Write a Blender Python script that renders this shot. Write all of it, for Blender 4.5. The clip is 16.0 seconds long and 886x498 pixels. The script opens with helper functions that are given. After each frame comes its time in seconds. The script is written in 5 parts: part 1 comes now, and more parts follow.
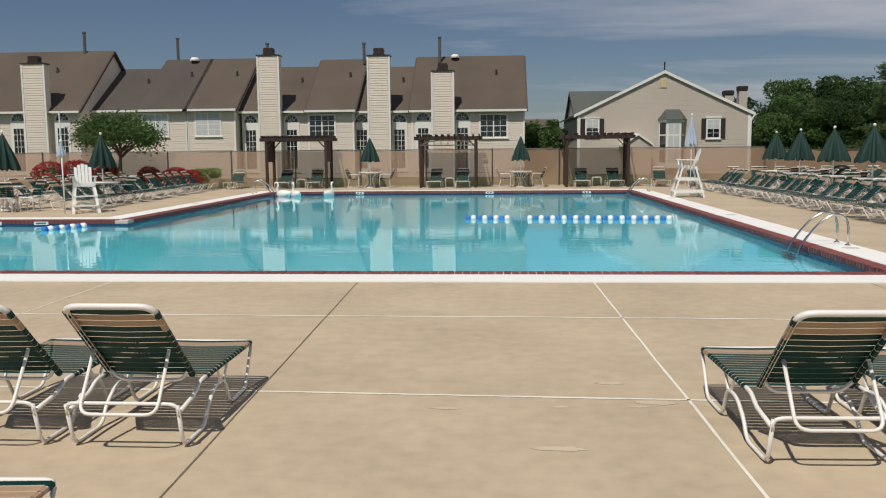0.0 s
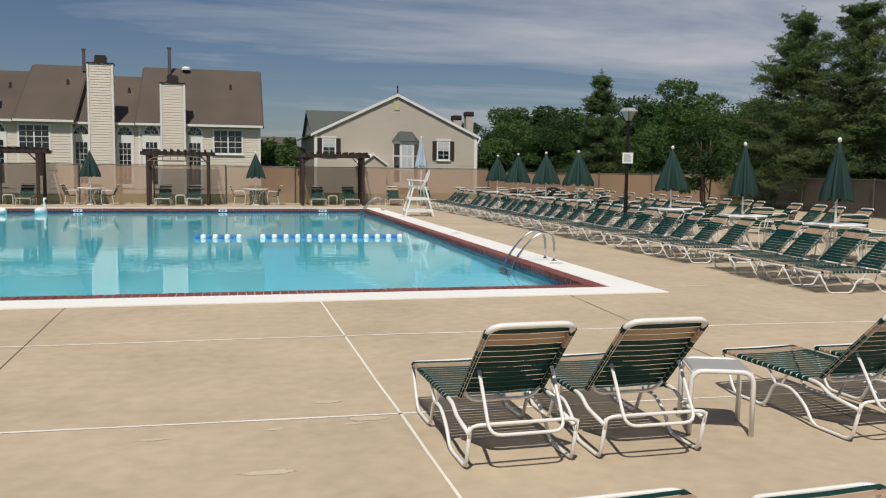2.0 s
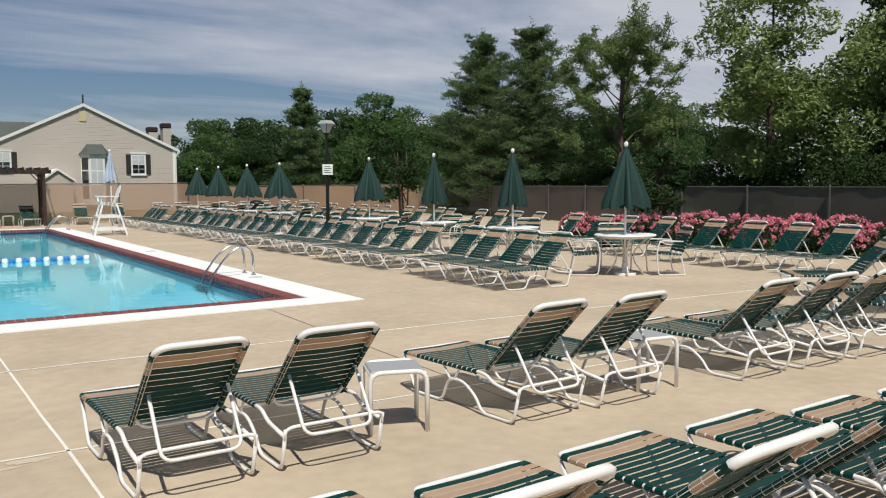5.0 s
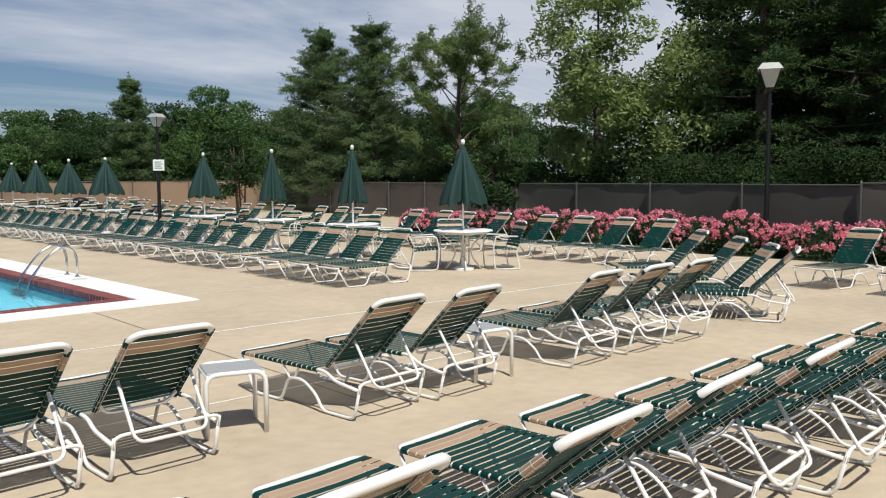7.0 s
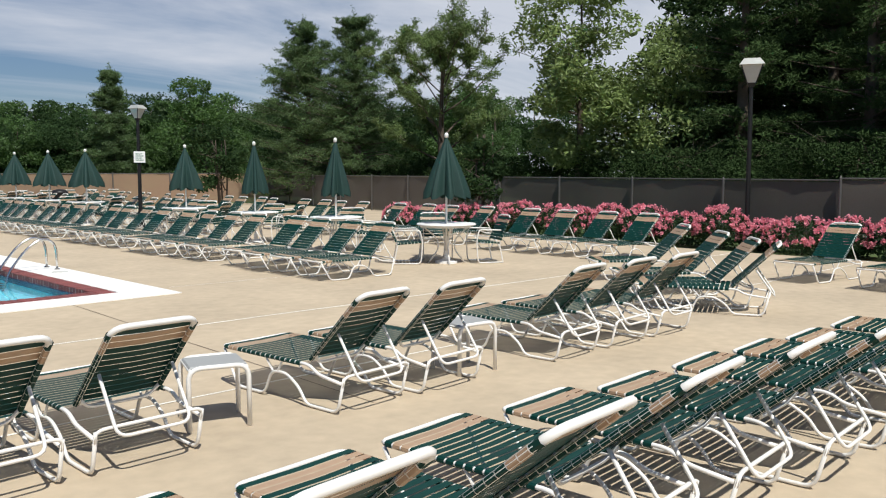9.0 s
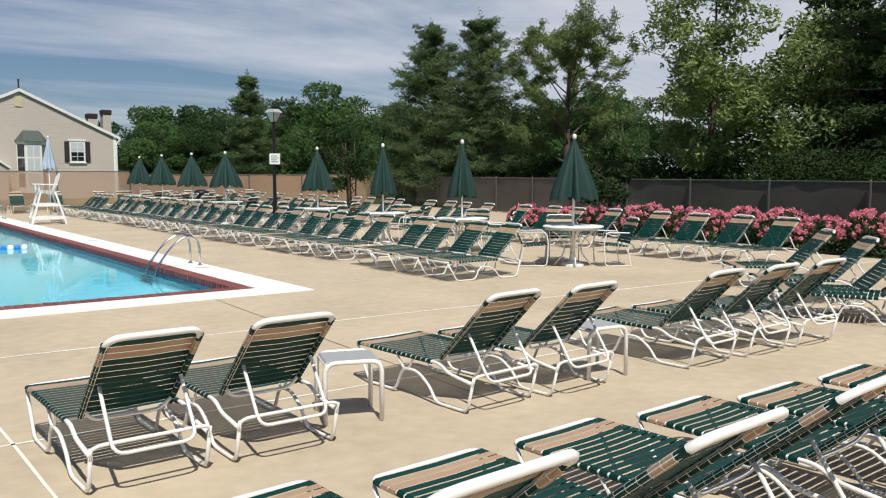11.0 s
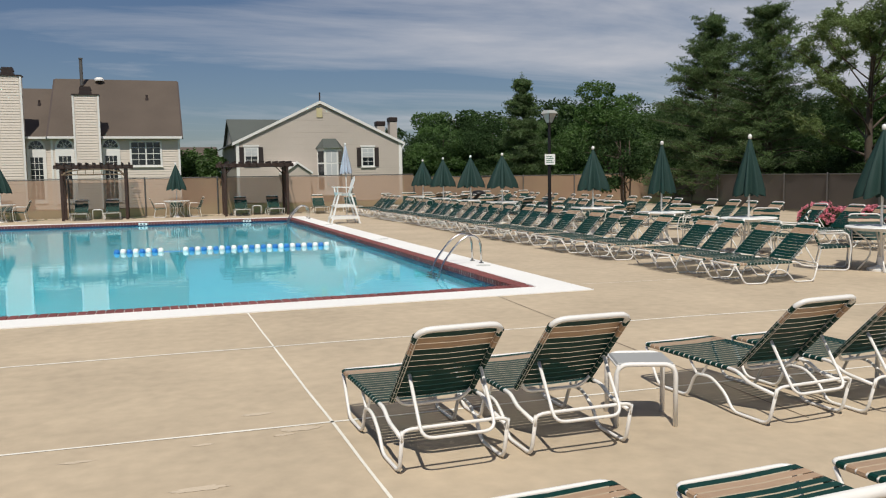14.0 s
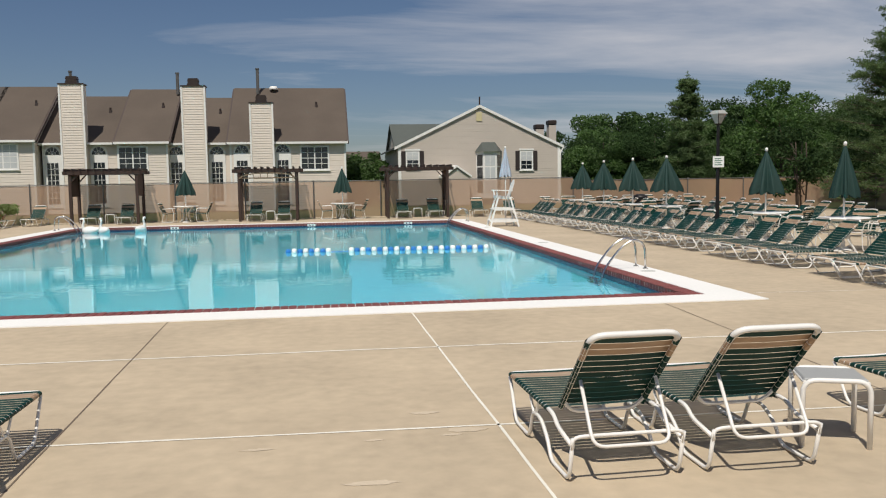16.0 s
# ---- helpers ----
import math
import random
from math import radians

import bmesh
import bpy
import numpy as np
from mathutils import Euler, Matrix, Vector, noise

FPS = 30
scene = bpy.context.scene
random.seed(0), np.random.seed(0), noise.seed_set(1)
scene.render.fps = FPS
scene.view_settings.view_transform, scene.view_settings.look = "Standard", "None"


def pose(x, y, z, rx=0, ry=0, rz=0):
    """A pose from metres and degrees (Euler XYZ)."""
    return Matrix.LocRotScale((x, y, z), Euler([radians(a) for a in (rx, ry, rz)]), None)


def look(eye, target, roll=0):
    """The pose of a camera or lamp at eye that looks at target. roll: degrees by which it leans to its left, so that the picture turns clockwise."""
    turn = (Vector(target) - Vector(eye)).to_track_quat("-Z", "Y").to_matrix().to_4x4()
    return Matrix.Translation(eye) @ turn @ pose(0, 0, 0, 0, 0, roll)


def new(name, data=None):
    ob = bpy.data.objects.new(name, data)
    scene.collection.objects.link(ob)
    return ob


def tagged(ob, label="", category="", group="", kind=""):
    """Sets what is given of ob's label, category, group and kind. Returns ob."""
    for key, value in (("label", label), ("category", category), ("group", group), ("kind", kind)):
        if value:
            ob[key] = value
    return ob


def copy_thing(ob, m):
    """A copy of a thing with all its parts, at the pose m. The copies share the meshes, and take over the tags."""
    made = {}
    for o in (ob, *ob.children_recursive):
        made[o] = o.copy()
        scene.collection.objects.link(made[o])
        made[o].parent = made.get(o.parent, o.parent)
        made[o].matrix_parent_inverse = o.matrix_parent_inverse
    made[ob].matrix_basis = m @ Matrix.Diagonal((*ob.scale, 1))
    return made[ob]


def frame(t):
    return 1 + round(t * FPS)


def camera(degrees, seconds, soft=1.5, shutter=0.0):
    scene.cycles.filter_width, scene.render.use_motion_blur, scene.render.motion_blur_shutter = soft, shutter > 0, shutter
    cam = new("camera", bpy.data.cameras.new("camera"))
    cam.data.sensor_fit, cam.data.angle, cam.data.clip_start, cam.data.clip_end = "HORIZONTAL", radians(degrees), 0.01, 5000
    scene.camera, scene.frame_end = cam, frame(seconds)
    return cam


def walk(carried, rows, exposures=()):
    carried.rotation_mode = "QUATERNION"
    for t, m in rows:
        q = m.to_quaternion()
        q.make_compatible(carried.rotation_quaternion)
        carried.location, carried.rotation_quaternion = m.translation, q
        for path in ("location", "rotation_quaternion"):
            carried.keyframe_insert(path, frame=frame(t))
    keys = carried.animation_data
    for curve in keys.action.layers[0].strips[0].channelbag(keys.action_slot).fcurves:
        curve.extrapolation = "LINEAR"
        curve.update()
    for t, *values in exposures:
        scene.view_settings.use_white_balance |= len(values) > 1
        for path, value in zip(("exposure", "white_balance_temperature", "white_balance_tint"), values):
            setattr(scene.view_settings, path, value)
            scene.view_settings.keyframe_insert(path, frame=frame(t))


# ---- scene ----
cam = camera(55.9, 16.0, soft=1.15)
PATH = [
    (0, (0.135, -0.308, 1.631), (-0.002, 1.673, 1.398), -0.5),
    (0.5, (0.175, -0.293, 1.635), (0.202, 1.694, 1.403), 0.1),
    (1, (0.247, -0.301, 1.638), (0.434, 1.679, 1.418), 0.4),
    (1.5, (0.291, -0.322, 1.644), (0.619, 1.64, 1.437), 0.4),
    (2, (0.314, -0.339, 1.648), (0.788, 1.595, 1.459), 0.7),
    (2.5, (0.348, -0.347, 1.65), (0.948, 1.552, 1.469), 0.5),
    (3, (0.389, -0.359, 1.653), (1.09, 1.506, 1.475), 0.4),
    (3.5, (0.433, -0.39, 1.656), (1.205, 1.446, 1.483), 0.2),
    (4, (0.478, -0.409, 1.65), (1.328, 1.393, 1.478), -0.1),
    (4.5, (0.507, -0.452, 1.653), (1.459, 1.3, 1.492), -0.2),
    (5, (0.519, -0.448, 1.652), (1.616, 1.216, 1.493), -0.4),
    (7.5, (0.52, -0.482, 1.654), (1.945, 0.909, 1.479), -0.1),
    (8, (0.52, -0.48, 1.654), (1.969, 0.887, 1.474), 0.0),
    (10.5, (0.484, -0.436, 1.649), (1.757, 1.096, 1.461), 0.1),
    (11, (0.465, -0.427, 1.648), (1.666, 1.163, 1.467), 0.1),
    (11.5, (0.451, -0.426, 1.65), (1.578, 1.217, 1.479), -0.2),
    (12, (0.435, -0.428, 1.652), (1.485, 1.266, 1.489), -0.3),
    (12.5, (0.412, -0.434, 1.654), (1.39, 1.303, 1.491), -0.4),
    (13, (0.396, -0.402, 1.65), (1.268, 1.389, 1.477), -0.6),
    (13.5, (0.361, -0.382, 1.649), (1.113, 1.463, 1.473), -0.8),
    (14, (0.321, -0.366, 1.648), (0.96, 1.521, 1.471), -0.9),
    (14.5, (0.288, -0.337, 1.641), (0.826, 1.58, 1.455), -0.9),
    (15, (0.274, -0.297, 1.632), (0.722, 1.644, 1.449), -0.8),
    (15.5, (0.255, -0.306, 1.639), (0.618, 1.652, 1.461), -0.8),
    (16, (0.243, -0.303, 1.64), (0.521, 1.671, 1.477), -0.9),
]
EXPOSURES = [(0.0, -0.25, 6520, 10), (2.0, -0.21, 6480, 10), (3.0, -0.19, 6420, 10), (4.0, -0.09, 6350, 10), (5.0, 0.0, 6230, 9), (8.0, 0.21, 6080, 8), (11.0, 0.17, 6170, 8), (12.5, 0.02, 6290, 9), (14.0, -0.11, 6380, 10), (16.0, -0.09, 6440, 10)]
walk(cam, [(t, look(eye, target, roll)) for t, eye, target, roll in PATH], EXPOSURES)

# ---------------------------------------------------------------- light
SUN_DIR = Vector((-0.22, -0.55, 1.0)).normalized()
world = bpy.data.worlds.new("world")
scene.world = world
world.use_nodes = True
wn, wl = world.node_tree.nodes, world.node_tree.links
wn.clear()


def build_sky():
    """A hazy blue summer sky with soft streaks of high cloud."""
    out = wn.new("ShaderNodeOutputWorld")
    bg = wn.new("ShaderNodeBackground")
    sky = wn.new("ShaderNodeTexSky")
    sky.sky_type = "NISHITA"
    sky.sun_disc = False
    sky.sun_elevation = math.asin(SUN_DIR.z)
    sky.sun_rotation = math.atan2(SUN_DIR.x, SUN_DIR.y)
    sky.air_density, sky.dust_density, sky.ozone_density = 1.0, 0.45, 2.2
    tc = wn.new("ShaderNodeTexCoord")
    # The dome is flattened to a plane high above, so that the clouds draw together towards the horizon.
    sep = wn.new("ShaderNodeSeparateXYZ")
    wl.new(tc.outputs["Generated"], sep.inputs[0])
    zz = wn.new("ShaderNodeMath"); zz.operation = "ADD"; zz.inputs[1].default_value = 0.10
    wl.new(sep.outputs["Z"], zz.inputs[0])
    div = wn.new("ShaderNodeVectorMath"); div.operation = "DIVIDE"
    comb = wn.new("ShaderNodeCombineXYZ")
    for k in range(3):
        wl.new(zz.outputs[0], comb.inputs[k])
    wl.new(tc.outputs["Generated"], div.inputs[0]); wl.new(comb.outputs[0], div.inputs[1])
    mp = wn.new("ShaderNodeMapping")
    mp.inputs["Scale"].default_value = (0.55, 1.15, 0.3)
    mp.inputs["Rotation"].default_value = (0, 0, radians(-22))
    wl.new(div.outputs[0], mp.inputs[0])
    n1 = wn.new("ShaderNodeTexNoise"); n1.inputs["Scale"].default_value = 0.8; n1.inputs["Detail"].default_value = 8; n1.inputs["Roughness"].default_value = 0.58; n1.inputs["Distortion"].default_value = 0.5
    wl.new(mp.outputs[0], n1.inputs["Vector"])
    # More cloud to the right of the view than to the left, as it hangs that morning.
    side = wn.new("ShaderNodeMath"); side.operation = "MULTIPLY_ADD"; side.inputs[1].default_value = 0.50; side.inputs[2].default_value = -0.13
    wl.new(sep.outputs["X"], side.inputs[0])
    add = wn.new("ShaderNodeMath"); add.operation = "ADD"
    wl.new(n1.outputs["Fac"], add.inputs[0]); wl.new(side.outputs[0], add.inputs[1])
    ramp = wn.new("ShaderNodeValToRGB")
    ramp.color_ramp.elements[0].position, ramp.color_ramp.elements[1].position = 0.44, 0.78
    ramp.color_ramp.elements[1].color = (0.9, 0.9, 0.9, 1)
    wl.new(add.outputs[0], ramp.inputs[0])
    mix = wn.new("ShaderNodeMixRGB")
    mix.inputs["Color2"].default_value = CLOUD
    wl.new(ramp.outputs[0], mix.inputs["Fac"])
    tint = wn.new("ShaderNodeMixRGB"); tint.blend_type = "MULTIPLY"; tint.inputs["Fac"].default_value = 1.0; tint.inputs["Color2"].default_value = SKY_TINT
    wl.new(sky.outputs[0], tint.inputs["Color1"])
    wl.new(tint.outputs[0], mix.inputs["Color1"])
    wl.new(mix.outputs[0], bg.inputs["Color"])
    bg.inputs["Strength"].default_value = SKY_STRENGTH
    wl.new(bg.outputs[0], out.inputs[0])


SKY_STRENGTH, SKY_TINT, CLOUD = 0.065, (0.70, 0.74, 0.84, 1), (8.9, 8.9, 9.4, 1)
build_sky()
sun = new("sun", bpy.data.lights.new("sun", "SUN"))
sun.data.energy, sun.data.angle, sun.data.color = 4.35, radians(0.6), (1.0, 0.95, 0.855)
sun.matrix_world = look(SUN_DIR * 60, (0, 0, 0))
tagged(sun, kind="structure")

# ---------------------------------------------------------------- materials
def material(name, colour, rough=0.6, metal=0.0, vary=0.15, grain=12.0, blotch=0.6, bump=0.0, bump_scale=None, spread=0.0, spec=0.5, coords="Object", dark=None):
    """A surface with two scales of variation (blotches and grain), fine relief and a spread of tone from piece to piece."""
    m = bpy.data.materials.new(name)
    m.use_nodes = True
    nt = m.node_tree
    nodes, links = nt.nodes, nt.links
    p = nodes["Principled BSDF"]
    p.inputs["Roughness"].default_value, p.inputs["Metallic"].default_value = rough, metal
    p.inputs["Specular IOR Level"].default_value = spec
    tc = nodes.new("ShaderNodeTexCoord")
    big, fine = nodes.new("ShaderNodeTexNoise"), nodes.new("ShaderNodeTexNoise")
    big.inputs["Scale"].default_value, big.inputs["Detail"].default_value = blotch, 5
    fine.inputs["Scale"].default_value, fine.inputs["Detail"].default_value = grain, 4
    for n in (big, fine):
        links.new(tc.outputs[coords], n.inputs["Vector"])
    ramp = nodes.new("ShaderNodeValToRGB")
    c = Vector(colour[:3])
    lo = c * (1 - vary) if dark is None else Vector(dark)
    ramp.color_ramp.elements[0].color, ramp.color_ramp.elements[1].color = (*lo, 1), (*(c * (1 + vary * 0.7)), 1)
    ramp.color_ramp.elements[0].position, ramp.color_ramp.elements[1].position = 0.3, 0.7
    mixf = nodes.new("ShaderNodeMath"); mixf.operation = "MULTIPLY_ADD"
    mixf.inputs[1].default_value = 0.45
    half = nodes.new("ShaderNodeMath"); half.operation = "MULTIPLY"; half.inputs[1].default_value = 0.55
    links.new(big.outputs["Fac"], half.inputs[0])
    links.new(fine.outputs["Fac"], mixf.inputs[0]); links.new(half.outputs[0], mixf.inputs[2])
    links.new(mixf.outputs[0], ramp.inputs[0])
    last = ramp.outputs[0]
    if spread:
        info = nodes.new("ShaderNodeObjectInfo")
        hsv = nodes.new("ShaderNodeHueSaturation")
        ma = nodes.new("ShaderNodeMath"); ma.operation = "MULTIPLY_ADD"; ma.inputs[1].default_value = spread; ma.inputs[2].default_value = 1 - spread / 2
        links.new(info.outputs["Random"], ma.inputs[0]); links.new(ma.outputs[0], hsv.inputs["Value"]); links.new(last, hsv.inputs["Color"])
        last = hsv.outputs[0]
    links.new(last, p.inputs["Base Color"])
    if bump:
        b = nodes.new("ShaderNodeBump"); b.inputs["Strength"].default_value = bump; b.inputs["Distance"].default_value = 0.01
        src = fine
        if bump_scale:
            src = nodes.new("ShaderNodeTexNoise"); src.inputs["Scale"].default_value = bump_scale; links.new(tc.outputs[coords], src.inputs["Vector"])
        links.new(src.outputs["Fac"], b.inputs["Height"]); links.new(b.outputs[0], p.inputs["Normal"])
    return m


CONCRETE = material("tan_deck_concrete", (0.495, 0.397, 0.277), 0.85, vary=0.20, grain=7, blotch=0.8, bump=0.05, bump_scale=60)
SEAL_WHITE = material("white_joint_seal", (0.82, 0.78, 0.68), 0.7, grain=30)
SEAL_DARK = material("dark_joint_seal", (0.16, 0.12, 0.085), 0.8, grain=30)
WHITE_BAND = material("white_painted_coping", (0.84, 0.82, 0.78), 0.7, vary=0.06, grain=25, bump=0.1)
BRICK = material("red_coping_brick", (0.21, 0.058, 0.050), 0.65, vary=0.25, grain=40, bump=0.3, spread=0.35)
MORTAR = material("pale_mortar", (0.62, 0.52, 0.47), 0.9, grain=60)
POOL_PLASTER = material("blue_pool_plaster", (0.11, 0.47, 0.56), 0.7, vary=0.10, grain=8, blotch=0.3)
TILE_BLUE = material("dark_blue_waterline_tile", (0.02, 0.05, 0.11), 0.25, grain=20)
FRAME = material("white_powder_coated_tube", (0.80, 0.77, 0.72), 0.38, vary=0.05, grain=20)
STRAP_GREEN = material("dark_green_vinyl_strap", (0.002, 0.036, 0.028), 0.5, vary=0.22, grain=18, spread=0.12, spec=0.22)
STRAP_TAN = material("tan_vinyl_strap", (0.40, 0.265, 0.165), 0.38, vary=0.12, grain=18, spread=0.12)
CANVAS = material("dark_green_canvas", (0.006, 0.034, 0.027), 0.75, vary=0.25, grain=30, blotch=2, bump=0.25)
WHITE_PLASTIC = material("white_plastic", (0.83, 0.82, 0.78), 0.45, vary=0.05)
STEEL = material("polished_steel", (0.62, 0.60, 0.57), 0.22, metal=1.0, vary=0.08)
DARK_WOOD = material("dark_stained_timber", (0.042, 0.022, 0.015), 0.65, vary=0.3, grain=25, bump=0.2)
TAN_SCREEN = material("tan_privacy_screen", (0.40, 0.265, 0.175), 0.9, vary=0.12, grain=40, blotch=0.5, bump=0.2)
# Brown that stands in for the shade of the overhanging trees.
SHADED_SCREEN = material("shaded_privacy_screen", (0.135, 0.115, 0.098), 0.9, vary=0.18, grain=40, blotch=0.5, bump=0.2)
GALV = material("weathered_fence_metal", (0.16, 0.15, 0.14), 0.5, metal=0.6)
SIDING = material("cream_vinyl_siding", (0.72, 0.63, 0.54), 0.6, vary=0.06, grain=10)
SIDING_GREY = material("beige_vinyl_siding", (0.53, 0.46, 0.395), 0.6, vary=0.06, grain=10)
TRIM = material("white_house_trim", (0.80, 0.78, 0.74), 0.5, vary=0.05)
SHINGLE = material("brown_asphalt_shingles", (0.100, 0.076, 0.058), 0.9, vary=0.28, grain=25, blotch=0.35, bump=0.3)
SHINGLE_DARK = material("grey_brown_asphalt_shingles", (0.076, 0.063, 0.054), 0.9, vary=0.25, grain=25, blotch=0.35, bump=0.3)
SHINGLE_GREEN = material("grey_green_asphalt_shingles", (0.085, 0.095, 0.085), 0.9, vary=0.2, grain=25, blotch=0.4)
SHUTTER = material("dark_brown_shutter", (0.03, 0.02, 0.018), 0.6)
GLASS = material("dark_window_glass", (0.02, 0.025, 0.03), 0.06, vary=0.3, blotch=0.8, spec=0.8)
BLACK = material("black_metal", (0.015, 0.014, 0.014), 0.45, metal=0.3)
LEAF = material("broad_leaf", (0.090, 0.168, 0.040), 0.55, vary=0.5, grain=1.5, blotch=0.4)
LEAF_LIGHT = material("pale_broad_leaf", (0.24, 0.31, 0.10), 0.5, vary=0.45, grain=2, blotch=0.5)
NEEDLE = material("pine_needles", (0.110, 0.172, 0.058), 0.6, vary=0.5, grain=2, blotch=0.5)
LEAF_DARK = material("dark_leaf", (0.045, 0.085, 0.027), 0.7, spec=0.2, vary=0.5, grain=1.5, blotch=0.4)
LEAF_MID = material("mid_green_leaf", (0.076, 0.140, 0.036), 0.55, vary=0.45, grain=2, blotch=0.5)
NEEDLE_OLIVE = material("olive_pine_needles", (0.165, 0.23, 0.070), 0.6, vary=0.5, grain=2, blotch=0.5)
NEEDLE_DARK = material("dark_evergreen_needles", (0.055, 0.090, 0.030), 0.85, spec=0.08, vary=0.5, grain=2, blotch=0.5)
# Green darkened to stand for the shade under the grove.
LEAF_SHADE = material("shaded_green_leaf", (0.036, 0.062, 0.020), 0.85, spec=0.08, vary=0.5, grain=3, blotch=0.5)
BARK = material("grey_brown_bark", (0.10, 0.075, 0.055), 0.9, vary=0.35, grain=14, bump=0.5)
GRASS = material("lawn_grass", (0.075, 0.115, 0.03), 0.9, vary=0.35, grain=6, blotch=0.4, bump=0.4)
PINK = material("pink_rose_petals", (0.90, 0.33, 0.40), 0.5, vary=0.3, grain=6)
RED = material("red_rose_petals", (0.50, 0.05, 0.05), 0.5, vary=0.3, grain=6)
ROPE_BLUE = material("blue_float_plastic", (0.02, 0.18, 0.55), 0.4)
ROSE_LEAF = material("rose_leaf", (0.03, 0.07, 0.02), 0.5, vary=0.5, grain=5)


def screen_water():
    m = bpy.data.materials.new("clear_pool_water")
    m.use_nodes = True
    nt = m.node_tree
    p = nt.nodes["Principled BSDF"]
    p.inputs["Base Color"].default_value = (0.62, 0.90, 0.95, 1)
    p.inputs["Roughness"].default_value, p.inputs["IOR"].default_value = 0.02, 1.33
    p.inputs["Transmission Weight"].default_value = 1.0
    tc = nt.nodes.new("ShaderNodeTexCoord")
    mp = nt.nodes.new("ShaderNodeMapping"); mp.inputs["Scale"].default_value = (1.0, 1.7, 1.0)
    n = nt.nodes.new("ShaderNodeTexNoise"); n.inputs["Scale"].default_value = 2.2; n.inputs["Detail"].default_value = 3
    b = nt.nodes.new("ShaderNodeBump"); b.inputs["Strength"].default_value = 0.06; b.inputs["Distance"].default_value = 0.03
    nt.links.new(tc.outputs["Object"], mp.inputs[0]); nt.links.new(mp.outputs[0], n.inputs["Vector"])
    nt.links.new(n.outputs["Fac"], b.inputs["Height"]); nt.links.new(b.outputs[0], p.inputs["Normal"])
    return m


WATER = screen_water()


def see_through(m, share):
    """Lets a share of the light straight through a woven cloth."""
    nt = m.node_tree
    p, out = nt.nodes["Principled BSDF"], nt.nodes["Material Output"]
    mix, clear = nt.nodes.new("ShaderNodeMixShader"), nt.nodes.new("ShaderNodeBsdfTransparent")
    mix.inputs[0].default_value = share
    nt.links.new(p.outputs[0], mix.inputs[1]); nt.links.new(clear.outputs[0], mix.inputs[2]); nt.links.new(mix.outputs[0], out.inputs[0])


def thin_leaf(m, share=0.35):
    """Leaves let some of the light that falls on them glow through."""
    nt = m.node_tree
    p, out = nt.nodes["Principled BSDF"], nt.nodes["Material Output"]
    mix, tr = nt.nodes.new("ShaderNodeMixShader"), nt.nodes.new("ShaderNodeBsdfTranslucent")
    mix.inputs[0].default_value = share
    nt.links.new(p.inputs["Base Color"].links[0].from_socket, tr.inputs["Color"])
    nt.links.new(p.outputs[0], mix.inputs[1]); nt.links.new(tr.outputs[0], mix.inputs[2]); nt.links.new(mix.outputs[0], out.inputs[0])


for leafy in (LEAF, LEAF_LIGHT, LEAF_MID, LEAF_DARK, NEEDLE, NEEDLE_OLIVE, ROSE_LEAF, PINK, RED):
    thin_leaf(leafy)
see_through(TAN_SCREEN, 0.30)
see_through(SHADED_SCREEN, 0.12)

# ---------------------------------------------------------------- mesh helpers
def part(name, bm, mat, parent=None, label="", smooth=False):
    """One mesh object out of a bmesh, under a thing or a part."""
    me = bpy.data.meshes.new(name)
    bm.to_mesh(me)
    bm.free()
    me.materials.append(mat)
    if smooth:
        for f in me.polygons:
            f.use_smooth = True
    ob = new(name, me)
    ob.parent = parent
    if label:
        ob["label"] = label
    return ob


def empty(name, m=None):
    ob = new(name)
    ob.empty_display_size = 0.1
    if m is not None:
        ob.matrix_world = m
    return ob


def box(bm, x0, x1, y0, y1, z0, z1, bevel=0.0):
    vs = [bm.verts.new((x, y, z)) for x in (x0, x1) for y in (y0, y1) for z in (z0, z1)]
    fs = [bm.faces.new([vs[i] for i in q]) for q in ((0, 1, 3, 2), (4, 6, 7, 5), (0, 4, 5, 1), (2, 3, 7, 6), (0, 2, 6, 4), (1, 5, 7, 3))]
    if bevel:
        es = list({e for f in fs for e in f.edges})
        bmesh.ops.bevel(bm, geom=es, offset=bevel, segments=1, affect="EDGES")
    return bm


def boxed(*a, bevel=0.0):
    return box(bmesh.new(), *a, bevel=bevel)


def rounded(points, radius=0.05, steps=4, closed=False):
    """A polyline with its corners rounded."""
    pts = [Vector(p) for p in points]
    out, n = [], len(pts)
    for i, p in enumerate(pts):
        if not closed and i in (0, n - 1):
            out.append(p)
            continue
        a, b = pts[i - 1], pts[(i + 1) % n]
        ra = min(radius, (a - p).length * 0.45)
        rb = min(radius, (b - p).length * 0.45)
        s, e = p + (a - p).normalized() * ra, p + (b - p).normalized() * rb
        for k in range(steps + 1):
            t = k / steps
            out.append(s * (1 - t) ** 2 + p * 2 * t * (1 - t) + e * t * t)
    return out


